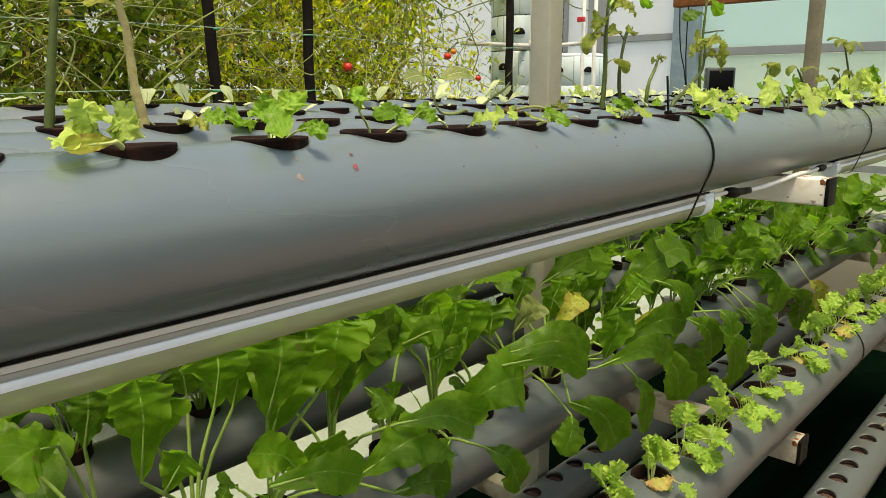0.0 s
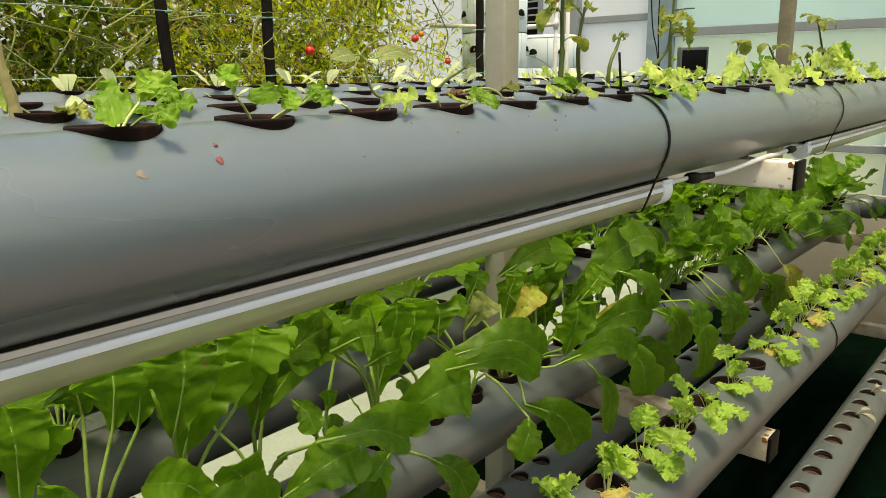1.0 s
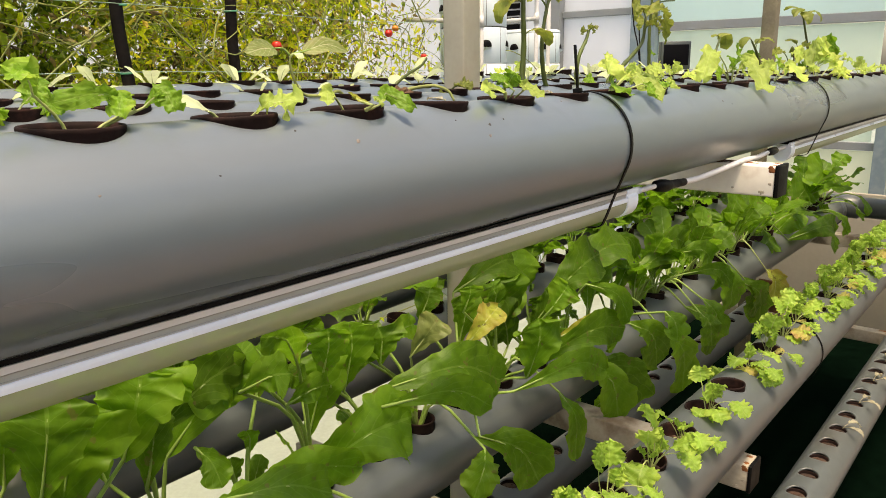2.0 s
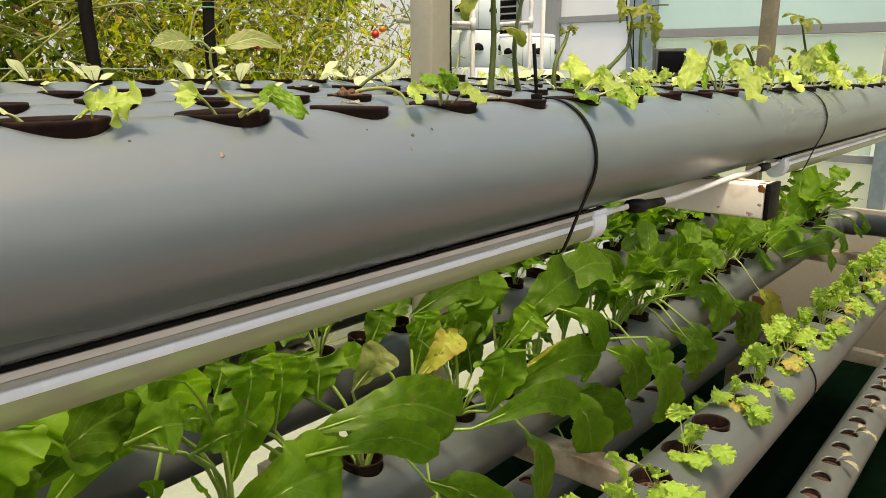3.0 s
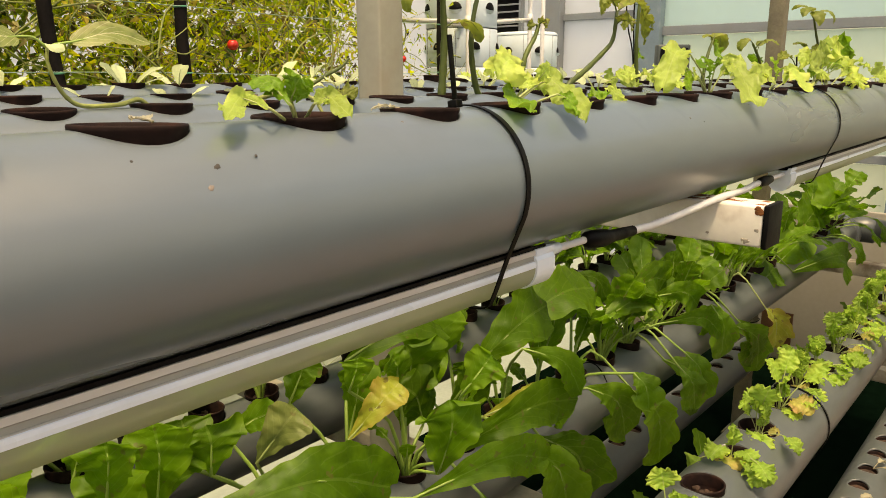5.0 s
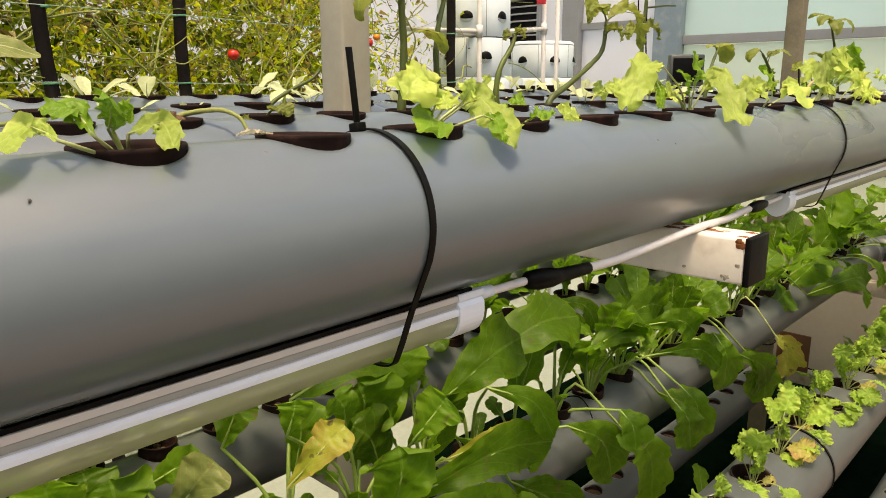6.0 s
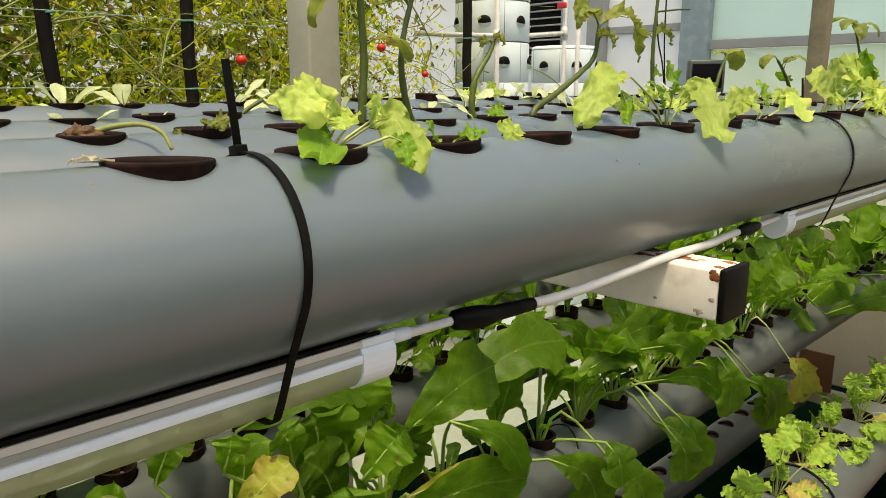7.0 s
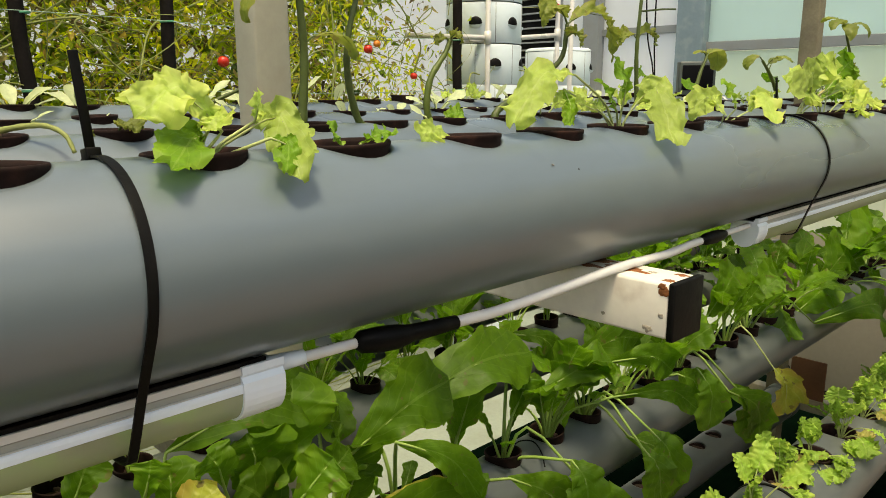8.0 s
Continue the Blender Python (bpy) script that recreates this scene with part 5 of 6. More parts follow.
veined = tall_plant("kale_plant", -0.740, [(0.852, 1.326), (0.836, 1.347), (0.815, 1.3440), (0.785, 1.3440), (0.772, 1.351), (0.764, 1.365), (0.760, 1.380), (0.761, 1.391)], 0.0022,
                    [(0.97, -90, 40, 120, 0.004, 0.018, 0.015, "pale")], "thin bent-stemmed plant with two broad pale-veined leaves", mat=VINE)
for bend, base, mid, end, wide in (((0, -0.010, 0.008), (0, -0.022, 0.008), (0.006, -0.045, 0.007), (0.010, -0.068, 0.002), 0.026), ((0, 0.008, 0.003), (0, 0.020, 0.005), (0.006, 0.052, 0.013), (0.008, 0.084, 0.005), 0.023)):
    count += 1
    part("leaf", leaf_data("leaf", 0, wide, 0, 0, 0, seed=300 + count, way=([bend, base], [mid, end]), face=(0.75, -0.4, 0.55), **STYLE["veined"]), None, veined, m=pose(0, 0.761 - 0.852, 1.391 - 1.326))
tall_plant("kale_plant", -1.075, [(1.275, 1.32), (1.288, 1.343), (1.324, 1.363), (1.366, 1.380), (1.385, 1.395)], 0.0035, [], "bare curved green stem rising from a net pot", "plant stem")
tall_plant("kale_plant", -0.745, [(0.225, 1.32), (0.230, 1.345), (0.237, 1.395), (0.248, 1.47), (0.255, 1.58)], 0.0050,
           [(0.97, -60, 60, 100, 0.03, 0.07, 0.04, "broad"), (0.97, 100, 60, 100, 0.03, 0.07, 0.04, "broad")], "tall green stem rising from a net pot")
tall_plant("kale_plant", -0.745, [(0.326, 1.32), (0.323, 1.353), (0.317, 1.385), (0.314, 1.435), (0.308, 1.475), (0.312, 1.56)], 0.0052,
           [(0.7, 160, 60, 120, 0.01, 0.03, 0.015, "yellow"), (0.75, -30, 50, 140, 0.01, 0.03, 0.015, "yellow")], "tall pale dry stem rising from a net pot", mat=STEM_DRY)
tall_plant("kale_plant", -0.738, [(0.950, 1.340), (0.962, 1.346), (0.978, 1.350, 0.014), (0.990, 1.350, 0.028), (0.998, 1.343, 0.042), (1.001, 1.330, 0.050)], 0.0027, [], "green stem bent over the rim of its net pot", "plant stem", mat=VINE)

tall_plant("kale_plant", -0.745, [(2.71, 1.325), (2.73, 1.352), (2.77, 1.372), (2.82, 1.382), (2.86, 1.410)], 0.0045,
           [(0.3, 175, 60, 120, 0.03, 0.055, 0.026, "strap"), (0.5, 150, 70, 130, 0.04, 0.06, 0.028, "olive"), (0.7, -120, 50, 120, 0.03, 0.05, 0.026, "olive"), (0.85, 20, 50, 130, 0.03, 0.06, 0.03, "olive"),
            (0.97, 170, 70, 110, 0.03, 0.06, 0.028, "strap"), (0.97, -30, 60, 140, 0.02, 0.05, 0.026, "olive"), (0.6, -60, 40, 90, 0.02, 0.05, 0.024, "broad")], "tangled low kale with curled olive leaves and a bent stem", mat=STEM_DRY)

# a root plug lying in its pot, and withered leaves over the rims
def root_plug(place, size, label):
    ob = thing("root_plug", place, label, "root plug")
    bm = bmesh.new()
    bmesh.ops.create_icosphere(bm, subdivisions=4, radius=size)
    for v in bm.verts:
        v.co *= 1 + 0.4 * noise.noise(v.co * 140) + 0.3 * noise.noise(v.co * 420)
        v.co.z *= 0.65
    part("root_ball", bm, ROOTS, ob)
    return ob


root_plug((-0.742, 0.948, 1.339), 0.0155, "dried brown root plug lying in a net pot")
for k, (dx, dy) in ((0, (0.002, -0.020)), (6, (0.004, 0.010)), (-2, (0.0, 0.012))):
    ob = thing("dry_leaf", (FRONT_X + dx, 0.881 + PITCH * k + dy, FRONT_Z + R + 0.002), "withered beige leaf lying over a net pot rim", "dry leaf", "dry leaves")
    part("blade", leaf_data("dry_blade", 0.017, 0.010, 0.004, 10, 25, (DRY_LEAF, DRY_LEAF), ruffle=0.15, waves=2, lobes=0.1, fold=0.3, seed=900 + k, nu=24, nv=10, crumple=0.16, thick=0.0008), None, ob, m=pose(0, 0, 0, 0, 0, 170 + 40 * k))
for k in range(7):
    y = LOW_POTS[0][24 + 2 * k] if 24 + 2 * k < len(LOW_POTS[0]) else 2.0
    ob = thing("dry_leaf", (-0.362 + 0.01, y, 0.440 + 0.051), "withered beige seedling drooping from a small net pot", "dry leaf", "dry leaves")
    for j in range(2):
        part("blade", leaf_data("dry_blade", 0.040, 0.015, 0.022, 40, 110, (DRY_LEAF, DRY_LEAF), ruffle=0.4, waves=3, lobes=0.2, fold=0.3, seed=950 + 2 * k + j, nu=20, nv=8, crumple=0.12, thick=0.0009), None, ob, m=pose(0, 0, 0, 0, 0, -110 + 75 * j + 13 * k))

# broad-leaved plants of the middle tier
SALAD = ("broad-leaved green salad plant growing from a black net pot", "leafy plant", "leafy plants")
TX, TZ = -0.711, 0.801 + TOPZ
used = []


def salad(y, leaves):
    """A salad plant in the second pipe's pot nearest to y: each leaf by where its blade begins, its tip, its width and, where it differs, its style."""
    py = min(MID_POTS[1], key=lambda q: abs(q - y))
    used.append(py)
    ob = thing("leafy_plant", (TX, py, TZ), *SALAD)
    for knee, tip, width, *other in leaves:
        knee, tip = Vector(knee), Vector(tip)
        mid = knee.lerp(tip, 0.5) + Vector((0.12, 0, 0.16)) * (tip - knee).length
        reaching_leaf(ob, knee, mid, tip, width * 1.08, other[0] if other else "broad")
    young_leaves(ob, 3)
    if y > 1.6:
        # the farther plants stand fuller
        for _ in range(5):
            upright_leaf(ob)
    return ob


salad(0.224, [((0.011, -0.011, 0.197), (0.021, -0.006, 0.258), 0.044),
              ((0.051, -0.047, 0.227), (0.091, -0.106, 0.238), 0.049),
              ((-0.009, -0.052, 0.182), (-0.009, -0.062, 0.227), 0.035)])
salad(0.326, [((0.031, -0.069, 0.149), (0.051, -0.074, 0.268), 0.055),
              ((-0.009, 0.064, 0.173), (0.011, 0.064, 0.256), 0.062),
              ((0.011, 0.029, 0.19), (0.021, 0.031, 0.265), 0.069),
              ((0.031, -0.053, 0.185), (0.051, -0.054, 0.248), 0.056),
              ((-0.029, 0.018, 0.196), (-0.029, 0.008, 0.241), 0.056),
              ((0.071, -0.065, 0.15), (0.091, -0.048, 0.194), 0.037)])
salad(0.427, [((0.021, -0.006, 0.135), (0.041, 0.007, 0.251), 0.094),
              ((0.051, 0.045, 0.186), (0.071, 0.063, 0.278), 0.076),
              ((0.091, -0.01, 0.104), (0.111, -0.093, 0.179), 0.039),
              ((0.091, 0.03, 0.08), (0.111, -0.007, 0.159), 0.048),
              ((0.051, -0.03, 0.177), (0.071, -0.02, 0.277), 0.07),
              ((0.011, 0.007, 0.159), (0.021, 0.009, 0.24), 0.072),
              ((0.131, -0.082, 0.144), (0.161, 0.014, 0.128), 0.045)])
salad(0.528, [((0.011, 0.007, 0.146), (0.031, 0.109, 0.248), 0.066),
              ((0.021, -0.019, 0.188), (0.051, -0.017, 0.27), 0.075),
              ((0.051, -0.036, 0.146), (0.061, -0.026, 0.227), 0.037),
              ((0.131, -0.002, 0.15), (0.171, 0.093, 0.126), 0.041),
              ((-0.009, -0.048, 0.137), (-0.009, -0.068, 0.195), 0.038),
              ((0.031, -0.026, 0.181), (0.051, 0.087, 0.243), 0.048),
              ((0.111, -0.046, 0.092), (0.141, 0.043, 0.126), 0.063),
              ((0.131, -0.008, 0.061), (0.161, 0.062, 0.058), 0.041)])
salad(0.630, [((0.091, 0.01, 0.095), (0.131, 0.153, 0.133), 0.076),
              ((-0.009, 0.016, 0.095), (0.011, 0.002, 0.137), 0.021),
              ((0.051, -0.085, 0.167), (0.091, -0.082, 0.136), 0.031),
              ((-0.009, 0.032, 0.161), (-0.009, 0.046, 0.225), 0.046),
              ((0.091, -0.083, 0.119), (0.131, 0.068, 0.105), 0.044)])
salad(0.732, [((0.031, -0.093, 0.202), (0.051, -0.193, 0.225), 0.06),
              ((0.031, -0.09, 0.2), (0.051, -0.042, 0.192), 0.027),
              ((-0.029, 0.004, 0.176), (-0.029, 0.017, 0.219), 0.033),
              ((-0.019, 0.011, 0.074), (-0.009, 0.033, 0.189), 0.059),
              ((0.071, -0.067, 0.221), (0.111, -0.141, 0.286), 0.04),
              ((0.091, -0.067, 0.062), (0.111, -0.136, 0.045), 0.044),
              ((0.111, -0.014, 0.038), (0.141, 0.032, -0.032), 0.048),
              ((0.091, -0.156, 0.228), (0.131, -0.122, 0.247), 0.039),
              ((0.071, -0.086, 0.182), (0.091, -0.039, 0.195), 0.033)])
salad(0.833, [((-0.009, -0.035, 0.12), (0.011, -0.039, 0.223), 0.056),
              ((0.051, -0.025, 0.134), (0.091, 0.183, 0.087), 0.07),
              ((0.011, -0.089, 0.16), (0.031, -0.091, 0.234), 0.051),
              ((-0.019, -0.056, 0.113), (-0.009, 0.003, 0.192), 0.06),
              ((0.131, -0.1, 0.164), (0.171, 0.054, 0.118), 0.04)])
salad(0.934, [((0.091, 0.047, -0.008), (0.111, -0.005, -0.057), 0.051),
              ((-0.009, -0.098, 0.156), (-0.009, -0.098, 0.206), 0.046),
              ((-0.029, -0.038, 0.156), (-0.009, 0.01, 0.174), 0.032),
              ((0.031, -0.043, 0.15), (0.051, -0.005, 0.201), 0.044, "dull"),
              ((0.011, -0.083, 0.147), (0.011, -0.084, 0.201), 0.056)])
salad(1.036, [((0.011, -0.005, 0.113), (0.031, 0.06, 0.168), 0.041, "yellow"),
              ((0.091, 0.018, 0.056), (0.131, 0.237, 0.029), 0.047),
              ((0.111, -0.094, 0.034), (0.151, 0.0, -0.066), 0.064),
              ((-0.049, 0.045, 0.18), (-0.029, 0.219, 0.202), 0.064),
              ((-0.039, -0.051, 0.16), (-0.029, -0.033, 0.212), 0.044),
              ((-0.029, 0.031, 0.095), (-0.019, 0.034, 0.188), 0.047)])
salad(1.137, [((0.051, -0.0, 0.051), (0.111, 0.248, 0.069), 0.059),
              ((-0.009, 0.044, 0.067), (-0.009, 0.002, 0.14), 0.073),
              ((0.111, 0.016, 0.026), (0.131, 0.042, -0.1), 0.037),
              ((0.071, -0.015, 0.05), (0.091, -0.016, 0.156), 0.078),
              ((-0.029, 0.03, 0.102), (-0.009, 0.014, 0.191), 0.084),
              ((-0.029, 0.024, 0.061), (-0.019, 0.032, 0.177), 0.067),
              ((0.011, -0.024, 0.153), (0.021, -0.044, 0.201), 0.042),
              ((0.011, -0.103, 0.173), (0.021, -0.097, 0.215), 0.035)])
salad(1.239, [((-0.009, 0.023, 0.048), (0.001, 0.043, 0.115), 0.057),
              ((0.031, -0.049, 0.106), (0.051, -0.004, 0.165), 0.046),
              ((0.051, 0.0, 0.077), (0.091, 0.119, 0.074), 0.038, "yellow"),
              ((0.011, 0.015, 0.127), (0.051, 0.145, 0.2), 0.076),
              ((-0.029, -0.061, 0.095), (-0.029, -0.021, 0.226), 0.093),
              ((0.091, -0.099, 0.155), (0.111, -0.067, 0.201), 0.047),
              ((-0.029, 0.01, 0.16), (-0.029, 0.042, 0.153), 0.035),
              ((0.001, 0.023, 0.092), (0.011, 0.023, 0.145), 0.062),
              ((0.091, 0.048, 0.025), (0.121, 0.109, -0.096), 0.069)])
salad(1.341, [((0.081, -0.01, 0.018), (0.111, 0.085, -0.105), 0.08),
              ((-0.029, -0.008, 0.126), (0.011, 0.248, 0.173), 0.082),
              ((0.091, -0.074, 0.176), (0.131, 0.016, 0.09), 0.035),
              ((0.051, -0.008, 0.045), (0.091, 0.065, 0.041), 0.066)])
salad(1.442, [((0.011, 0.002, 0.093), (0.021, 0.012, 0.184), 0.057),
              ((0.071, 0.039, 0.042), (0.091, 0.143, -0.075), 0.064)])
salad(1.544, [((0.001, 0.018, 0.079), (0.011, 0.036, 0.14), 0.048),
              ((-0.049, 0.069, 0.179), (-0.029, 0.171, 0.112), 0.036),
              ((0.111, 0.013, 0.052), (0.141, 0.013, -0.002), 0.056),
              ((0.081, 0.077, -0.011), (0.101, 0.159, -0.177), 0.081)])
salad(1.645, [((0.001, 0.028, 0.009), (0.001, 0.032, 0.074), 0.037),
              ((0.031, -0.057, 0.118), (0.061, 0.079, 0.134), 0.062),
              ((0.091, 0.033, 0.1), (0.151, 0.183, 0.054), 0.034),
              ((-0.009, 0.021, 0.105), (0.011, 0.238, 0.122), 0.067)])
salad(1.746, [((0.111, -0.006, 0.006), (0.141, 0.008, -0.075), 0.058),
              ((-0.009, -0.005, 0.11), (-0.009, 0.048, 0.145), 0.047),
              ((0.051, -0.009, 0.128), (0.091, 0.114, 0.091), 0.052),
              ((0.071, 0.02, 0.001), (0.091, 0.149, -0.149), 0.076),
              ((0.111, 0.016, 0.027), (0.141, 0.042, -0.068), 0.052)])
salad(1.848, [((-0.009, 0.038, 0.071), (-0.009, 0.012, 0.16), 0.061)])
salad(1.950, [((0.071, 0.042, 0.054), (0.091, 0.062, -0.066), 0.066),
              ((0.051, 0.008, 0.047), (0.071, 0.06, -0.006), 0.06)])
salad(2.051, [((0.091, 0.031, -0.01), (0.111, 0.151, -0.148), 0.072),
              ((0.091, 0.054, -0.006), (0.111, 0.106, -0.12), 0.066)])
salad(2.152, [((-0.009, 0.026, 0.089), (0.001, 0.115, 0.182), 0.087)])
salad(2.254, [((0.091, 0.038, -0.023), (0.111, 0.07, -0.127), 0.066, "yellow")])
salad(2.356, [((0.011, 0.044, -0.035), (0.031, 0.171, 0.021), 0.086),
              ((-0.009, 0.045, 0.04), (0.011, 0.129, 0.133), 0.112)])
salad(2.457, [((0.011, 0.126, 0.004), (0.051, 0.252, 0.073), 0.108),
              ((0.071, 0.101, 0.01), (0.111, 0.506, -0.089), 0.089)])
salad(2.660, [((0.011, 0.093, 0.057), (0.031, 0.211, 0.145), 0.116)])
salad(2.761, [((0.011, 0.2, 0.066), (0.031, 0.332, 0.178), 0.126)])

for y in MID_POTS[1]:
    if y in used:
        continue
    if y > 1.9:
        lv = [(rnd.uniform(-180, 180), rnd.uniform(55, 84), rnd.uniform(40, 110), rnd.uniform(0.08, 0.15), rnd.uniform(0.08, 0.14), rnd.uniform(0.04, 0.075)) for _ in range(rnd.randint(4, 6))]
        lv += [(rnd.uniform(-150, -20), rnd.uniform(30, 70), rnd.uniform(110, 160), rnd.uniform(0.08, 0.13), rnd.uniform(0.09, 0.13), rnd.uniform(0.035, 0.06), rnd.choice(("broad", "broad", "broad", "dull"))) for _ in range(rnd.randint(1, 2))]
        grown("leafy_plant", "broad", (TX, y, TZ), lv, *SALAD)
    else:
        random_plant(TX, y, TZ, "leafy_plant", *SALAD, BROAD, rnd.randint(4, 6), (0.4, 0.75))
for i in (2, 3):
    x, z, _ = MID_ROWS[i]
    for y in MID_POTS[i]:
        if rnd.random() < 0.92:
            near = y < 1.15
            random_plant(x, y, z + TOPZ, "leafy_plant", "young green salad plant in a black net pot", "leafy plant", "leafy plants", BROAD, rnd.randint(7, 11), (0.65, 1.1) if near else (0.5, 0.9), (-4, 22))
# a few plants of the lowest tier, far along the rack
for i in (1, 2):
    lx, lz, _ = LOW_ROWS[i]
    for y in LOW_POTS[i]:
        if y > 1.6 and rnd.random() < 0.22:
            lv = [(rnd.uniform(-180, 180), rnd.uniform(58, 86), rnd.uniform(30, 110), rnd.uniform(0.04, 0.08), rnd.uniform(0.05, 0.09), rnd.uniform(0.03, 0.05)) for _ in range(rnd.randint(3, 5))]
            grown("leafy_plant", "broad", (lx, y, lz + 0.036), lv, "young broad-leaved green plant in the lowest pipe", "leafy plant", "leafy plants")
rnd.seed(23)
x, z, _ = MID_ROWS[0]
for k, y in enumerate(MID_POTS[0]):
    far = y > 1.7
    if not far and k % 7 == 0:
        continue                                                    # an empty pot now and then
    lv = []
    for _ in range(rnd.randint(13, 18) if far else rnd.randint(9, 12)):
        if rnd.random() < 0.5:
            lv.append((rnd.choice(LIME_HANG), rnd.gauss(-125, 50), rnd.uniform(-10, 14), rnd.uniform(0.6, 1.2), 0.0))
        else:
            lv.append((rnd.choice(LIME_UP), rnd.uniform(-170, 190), rnd.uniform(-5, 35), rnd.uniform(0.6, 1.2), 0.0))
    plant_at("curly_kale", (x + rnd.uniform(-0.006, 0.008), y, z + TOPZ), lv, "small yellow-green curly kale in a grey pipe", "kale plant", "kale plants")


# ---------------------------------------------------------------- tomato hedge
def tomato_hedge():
    ob = thing("tomato_hedge", (0, 0, 0), "dense tangle of yellowing tomato vines behind the rack", "tomato plants", kind="stuff")
    r = np.random.RandomState(4)
    n, clumps = 128000, 1100
    cx, cy, cz = -2.62 - 0.95 * r.rand(clumps) ** 0.8, -0.9 + 4.4 * r.rand(clumps), 0.3 + 2.6 * r.rand(clumps)
    # what each clump is made of: green low on the near side, yellow and withered elsewhere
    sort = []
    for i in range(clumps):
        g = noise.noise(Vector((0.9 * cy[i], 1.3 * cz[i], 2.0))) + 0.5 * (1.1 - cy[i]) + 0.45 * r.randn()
        sort.append(1 if g > 0.42 or (cx[i] < -3.1 and r.rand() < 0.3) else 2 if r.rand() < 0.36 else 0)
    size = 0.06 + 0.12 * r.rand(clumps)
    pick = r.randint(0, clumps, n)
    off = r.randn(n, 3) * size[pick][:, None]
    px, py, pz = cx[pick] + 0.7 * off[:, 0], cy[pick] + off[:, 1], np.abs(cz[pick] + off[:, 2])
    px = np.minimum(px, -2.56)
    # a looser back layer that closes the gaps
    back = r.rand(n) < 0.13
    px = np.where(back, -3.35 - 0.35 * r.rand(n), px)
    py = np.where(back, -0.9 + 4.3 * r.rand(n), py)
    pz = np.where(back, 0.2 + 2.6 * r.rand(n), pz)
    thin = ((py > 3.0) & (r.rand(n) < 0.6 * (py - 3.0))) | ((py > 1.5) & (px < -3.0) & (r.rand(n) < 0.12))
    verts, faces = ([], [], []), ([], [], [])
    for i in range(n):
        if thin[i]:
            continue
        k = sort[pick[i]]
        ln = r.uniform(0.018, 0.065) if k == 1 else r.uniform(0.010, 0.045)
        ln *= 1.7 if back[i] else 0.92
        wd = ln * (r.uniform(0.2, 0.42) if k == 1 else r.uniform(0.10, 0.30))
        m = Matrix.Translation((px[i], py[i], pz[i])) @ Euler((r.uniform(-1.6, 0.6), r.uniform(-1.2, 1.2), r.uniform(0, 6.28))).to_matrix().to_4x4()
        b = len(verts[k])
        sag, cup = r.uniform(0.1, 1.5 if k == 1 else 2.6), r.uniform(-0.5, 0.9)
        for lx, ly, lz in ((0, 0, 0), (-wd, ln * r.uniform(0.22, 0.48), cup * wd), (0, ln * 0.42, -0.2 * wd), (wd, ln * r.uniform(0.22, 0.48), cup * wd), (-wd * 0.75, ln * r.uniform(0.62, 0.8), (cup - sag) * wd), (0, ln * 0.75, -sag * wd - 0.2 * wd), (wd * 0.75, ln * r.uniform(0.62, 0.8), (cup - sag) * wd), (0, ln, -sag * 2.4 * wd)):
            verts[k].append(tuple(m @ Vector((lx, ly, lz))))
        faces[k].extend([(b, b + 2, b + 1), (b, b + 3, b + 2), (b + 1, b + 2, b + 5, b + 4), (b + 2, b + 3, b + 6, b + 5), (b + 4, b + 5, b + 7), (b + 5, b + 6, b + 7)])
    for k, (nm, mat) in enumerate((("yellow_foliage", HEDGE_YELLOW), ("green_foliage", HEDGE_GREEN), ("withered_foliage", HEDGE_DRY))):
        me = bpy.data.meshes.new(nm)
        me.from_pydata(verts[k], [], faces[k])
        me.materials.append(mat)
        tagged(part(nm, me, None, ob), kind="stuff")
    bm = bmesh.new()
    q = random.Random(8)
    for k in range(520):
        x, y, z = -2.55 - q.random() ** 2 * 0.9, -0.8 + 4.3 * q.random(), q.uniform(0.2, 2.1)
        d = Vector((q.uniform(-0.1, 0.1), q.uniform(-0.7, 0.7), q.uniform(0.3, 1.0)))
        pts = [(x, y, z)]
        for s in range(7):
            d += Vector((q.uniform(-0.25, 0.25), q.uniform(-0.9, 0.9), q.uniform(-0.8, 0.4)))
            x, y, z = x + d.x * 0.10, y + d.y * 0.12, max(0.03, z + d.z * 0.12)
            pts.append((min(x, -2.5), y, z))
        tube(smooth_path(pts, 4), q.choice((0.0009, 0.0012, 0.0018, 0.0026, 0.0036)), 5, bm, caps=False)
    part("vines", bm, VINE, ob, "yellow-green bare vines")
    return ob


tomato_hedge()


def stake(x, y, lean=0.0, label="dark round plant stake tied with green twine"):
    ob = thing("plant_stake", (x, y, 0), label, "stake", "plant stakes")
    part("rod", tube(smooth_path([(0, lean * 1.375, 0.0), (0.003, lean * 0.775, 0.6), (0.004, lean * 0.175 + 0.002, 1.2), (0.002, lean * -0.125 - 0.003, 1.5), (0.003, lean * -0.325 + 0.002, 1.7), (0, lean * -1.0, 2.4)], 4), 0.0215, 14), STAKE, ob)
    for z in (1.375, 1.6):
        part("twine_wrap", lathe([(0.0225, -0.003), (0.0245, -0.002), (0.0245, 0.002), (0.0225, 0.003)], 14), TWINE, ob, m=pose(0.003, 0, z, 4, 0, 0))
    return ob


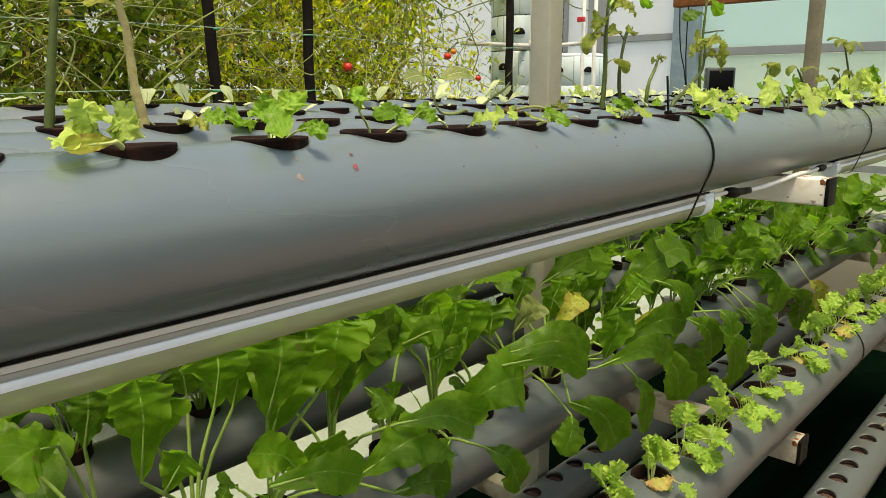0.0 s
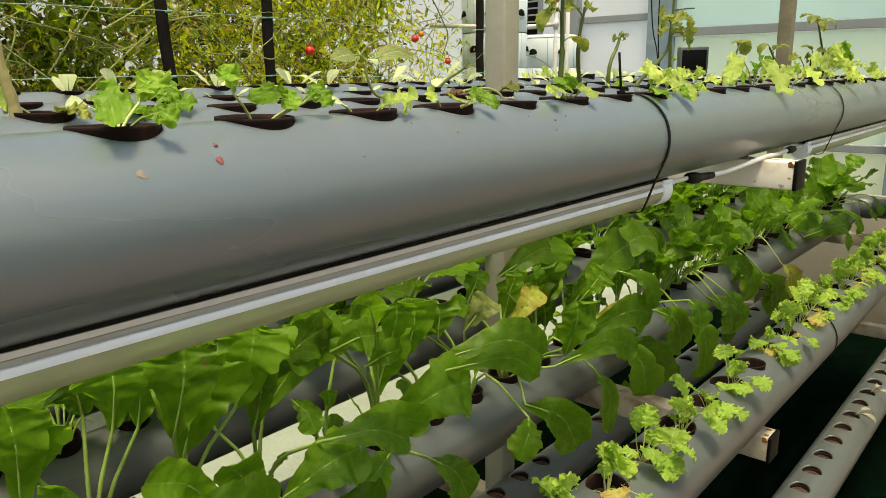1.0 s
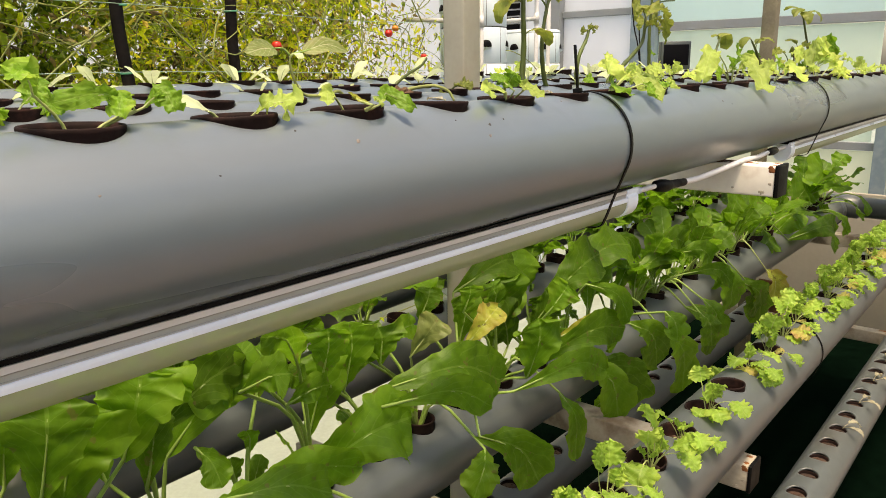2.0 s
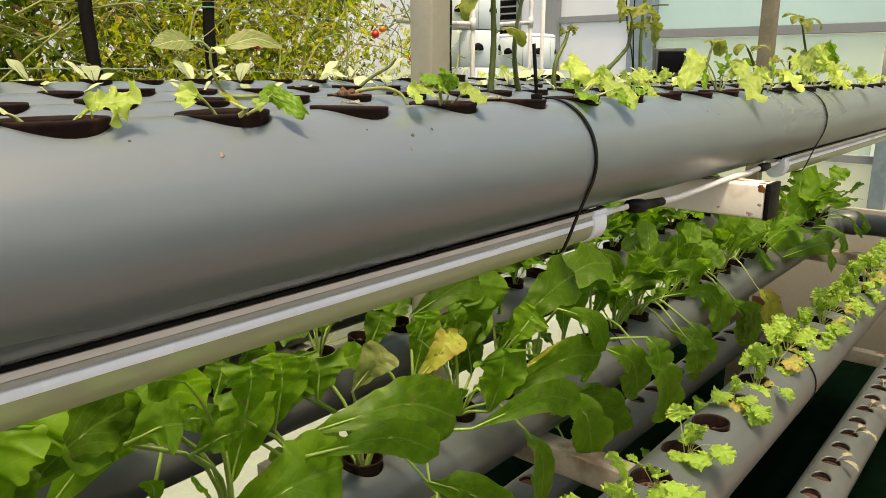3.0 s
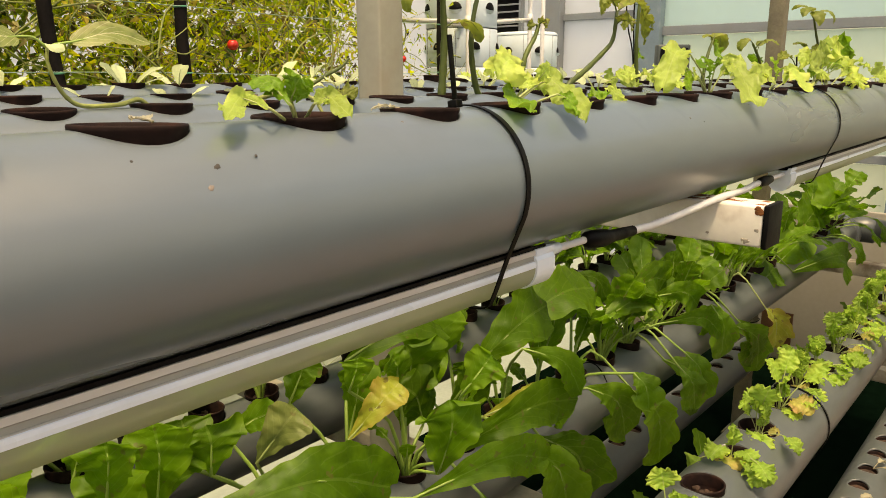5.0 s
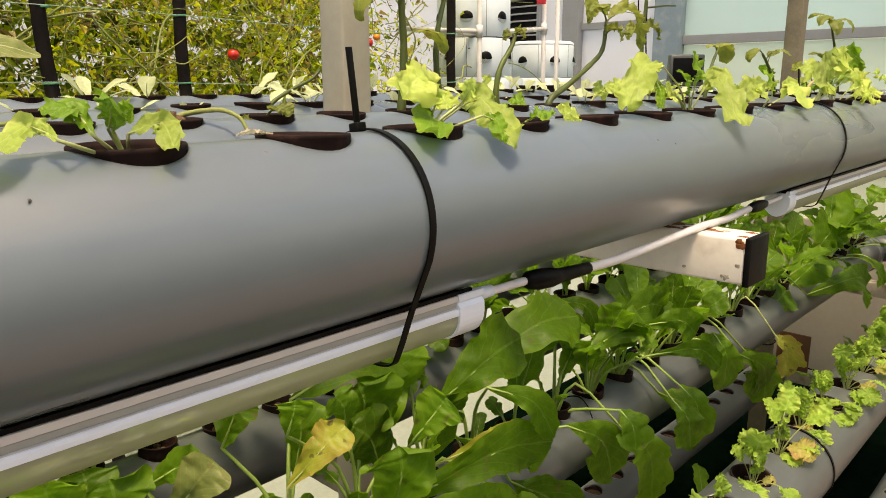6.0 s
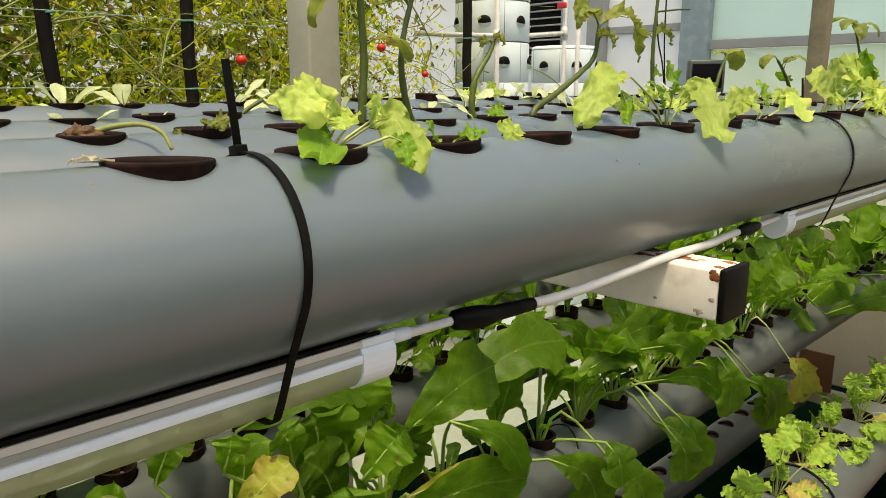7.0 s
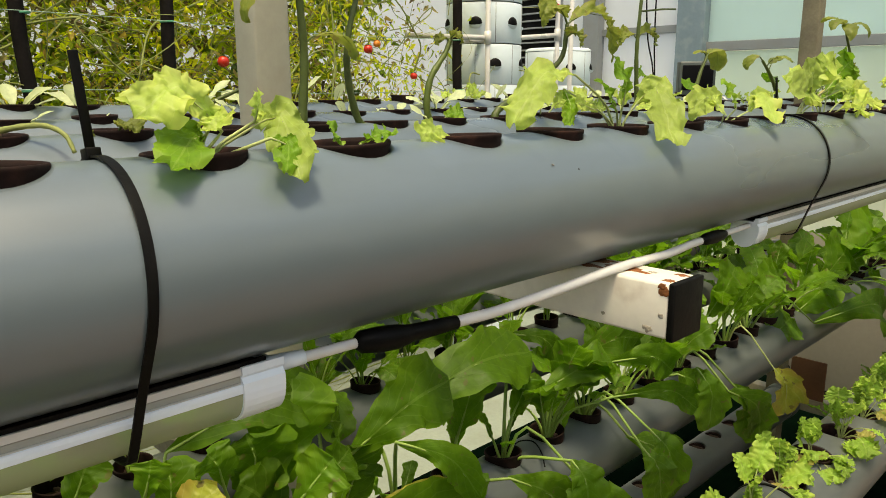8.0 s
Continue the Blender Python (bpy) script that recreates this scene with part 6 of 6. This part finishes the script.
for y, lean in ((1.49, 0.06), (1.93, 0.0), (3.31, 0.01)):
    stake(-2.55, y, lean)
for z0 in (1.375, 1.60):
    ob = thing("twine", (0, 0, 0), "thin green twine stretched between plant stakes", "twine", "twines")
    part("line", tube(smooth_path([(-2.526, -0.8, z0 + 0.01), (-2.526, 0.3, z0 - 0.012), (-2.526, 1.05, z0), (-2.526, 1.49, z0 + 0.004), (-2.526, 1.93, z0), (-2.526, 2.6, z0 - 0.012), (-2.526, 3.31, z0)], 4), 0.0013, 6), TWINE_PALE, ob)


def tomato(place, r, mat, label):
    ob = thing("tomato", place, label, "tomato", "tomatoes")
    bm = lathe([(0.0, 0.82 * r), (0.18 * r, 0.86 * r), (0.55 * r, 0.80 * r), (0.88 * r, 0.45 * r), (r, 0.0), (0.9 * r, -0.45 * r), (0.55 * r, -0.80 * r), (0.0, -0.92 * r)], 20)
    part("fruit", bm, mat, ob)
    bm = tube([(0, 0, 0.8 * r), (0.002, 0, 1.2 * r), (0.01, 0.004, 2.0 * r)], 0.0016, 6)
    for k in range(5):
        a = 2 * math.pi * k / 5
        tube([(0, 0, 0.88 * r), (0.5 * r * math.cos(a), 0.5 * r * math.sin(a), 0.92 * r), (0.9 * r * math.cos(a), 0.9 * r * math.sin(a), 0.8 * r)], [0.002, 0.0018, 0.0004], 5, bm)
    part("stalk", bm, STEM, ob, "green stalk and sepals")
    return ob


tomato((-2.50, 2.10, 1.474), 0.021, TOMATO, "ripe red tomato hanging on a vine")
tomato((-2.50, 2.745, 1.538), 0.019, TOMATO, "ripe red tomato hanging on a vine")
tomato((-2.51, 2.80, 1.562), 0.016, TOMATO_ORANGE, "orange half-ripe tomato hanging on a vine")
tomato((-2.53, 3.02, 1.435), 0.016, TOMATO, "ripe red tomato hanging on a vine")


# ---------------------------------------------------------------- growing towers and their pipes
def tower(x, y, r, h, z0=0.0):
    ob = thing("growing_tower", (x, y, z0), "pale white plastic growing tower of stacked blocks with planting mouths", "growing tower", "growing towers")
    layers = int(h / 0.2)
    for k in range(layers):
        body = lathe([(r * 0.99, 0.003), (r, 0.006), (r, 0.194), (r * 0.99, 0.197), (r * 0.9, 0.197)], 40)
        block = part("block", body, TOWER, ob, m=pose(0, 0, 0.2 * k))
        for j in range(6):
            a = 60 * j + (30 if k % 2 else 0)
            lip = bmesh.new()
            bmesh.ops.create_uvsphere(lip, u_segments=18, v_segments=10, radius=0.036)
            bmesh.ops.bisect_plane(lip, geom=lip.verts[:] + lip.edges[:] + lip.faces[:], plane_co=(0, 0, -0.004), plane_no=(0.35, 0, 1), clear_outer=True)
            bmesh.ops.scale(lip, vec=(0.75, 1.0, 0.8), verts=lip.verts)
            part("planting_mouth", lip, TOWER, block, m=pose(0, 0, 0.10, 0, 0, a) @ pose(r - 0.006, 0, 0))
            hole = bmesh.new()
            bmesh.ops.create_uvsphere(hole, u_segments=18, v_segments=10, radius=0.034)
            bmesh.ops.bisect_plane(hole, geom=hole.verts[:] + hole.edges[:] + hole.faces[:], plane_co=(0, 0, -0.012), plane_no=(0, 0, -1), clear_outer=True)
            bmesh.ops.scale(hole, vec=(0.42, 1.0, 0.95), verts=hole.verts)
            part("mouth_opening", hole, BLACK, block, "dark mouth opening", m=pose(0, 0, 0.10, 0, 0, a) @ pose(r - 0.004, 0, -0.002))
        for j in range(6):
            seam = box((0.004, 0.003, 0.19), 0, at=(r - 0.001, 0, 0.10))
            part("seam", seam, FRAME_GREY, block, m=pose(0, 0, 0, 0, 0, 60 * j + (0 if k % 2 else 30)))
    part("cap", lathe([(r, 0.0), (r, 0.01), (r * 0.92, 0.02), (0, 0.024)], 40), TOWER, ob, m=pose(0, 0, 0.2 * layers))
    return ob


tower(-2.76, 3.72, 0.195, 2.4)
tower(-2.93, 4.58, 0.20, 1.6)


def pvc_frame():
    ob = thing("pipe_frame", (0, 0, 0), "thin white plastic water pipes before the growing towers", "pipe frame")
    for p in ([(-2.55, 3.52, 0.0), (-2.55, 3.52, 2.6)], [(-2.56, 4.08, 0.0), (-2.56, 4.08, 2.6)], [(-2.50, 4.12, 0.0), (-2.50, 4.12, 2.6)],
              [(-2.66, 3.40, 1.60), (-2.56, 4.10, 1.66)], [(-2.9, 3.3, 1.64), (-2.55, 3.52, 1.62)]):
        part("pipe", tube(p, 0.0125, 12), PVC_WHITE, ob)
    for p in ((-2.55, 3.52, 1.62), (-2.56, 4.08, 1.66)):
        part("joint", tube([(p[0], p[1], p[2] - 0.03), (p[0], p[1], p[2] + 0.03)], 0.017, 12), PVC_WHITE, ob)
    part("valve_handle", box((0.05, 0.02, 0.03), 0.004, at=(-2.56, 4.05, 1.80)), RED_PLASTIC, ob, "red valve handle")
    return ob


pvc_frame()


def lamp_box():
    ob = thing("panel_box", (-1.335, 3.275, 1.352), "small grey box with a black glossy panel, standing on a pipe", "solar lamp", turn=40)
    case = part("case", box((0.125, 0.05, 0.115), 0.006, at=(0, 0.03, 0.062)), CASE_GREY, ob)
    part("panel", box((0.105, 0.004, 0.085), 0.001, at=(0, 0.0035, 0.064)), SCREEN, case, "black glossy panel")
    return ob


lamp_box()
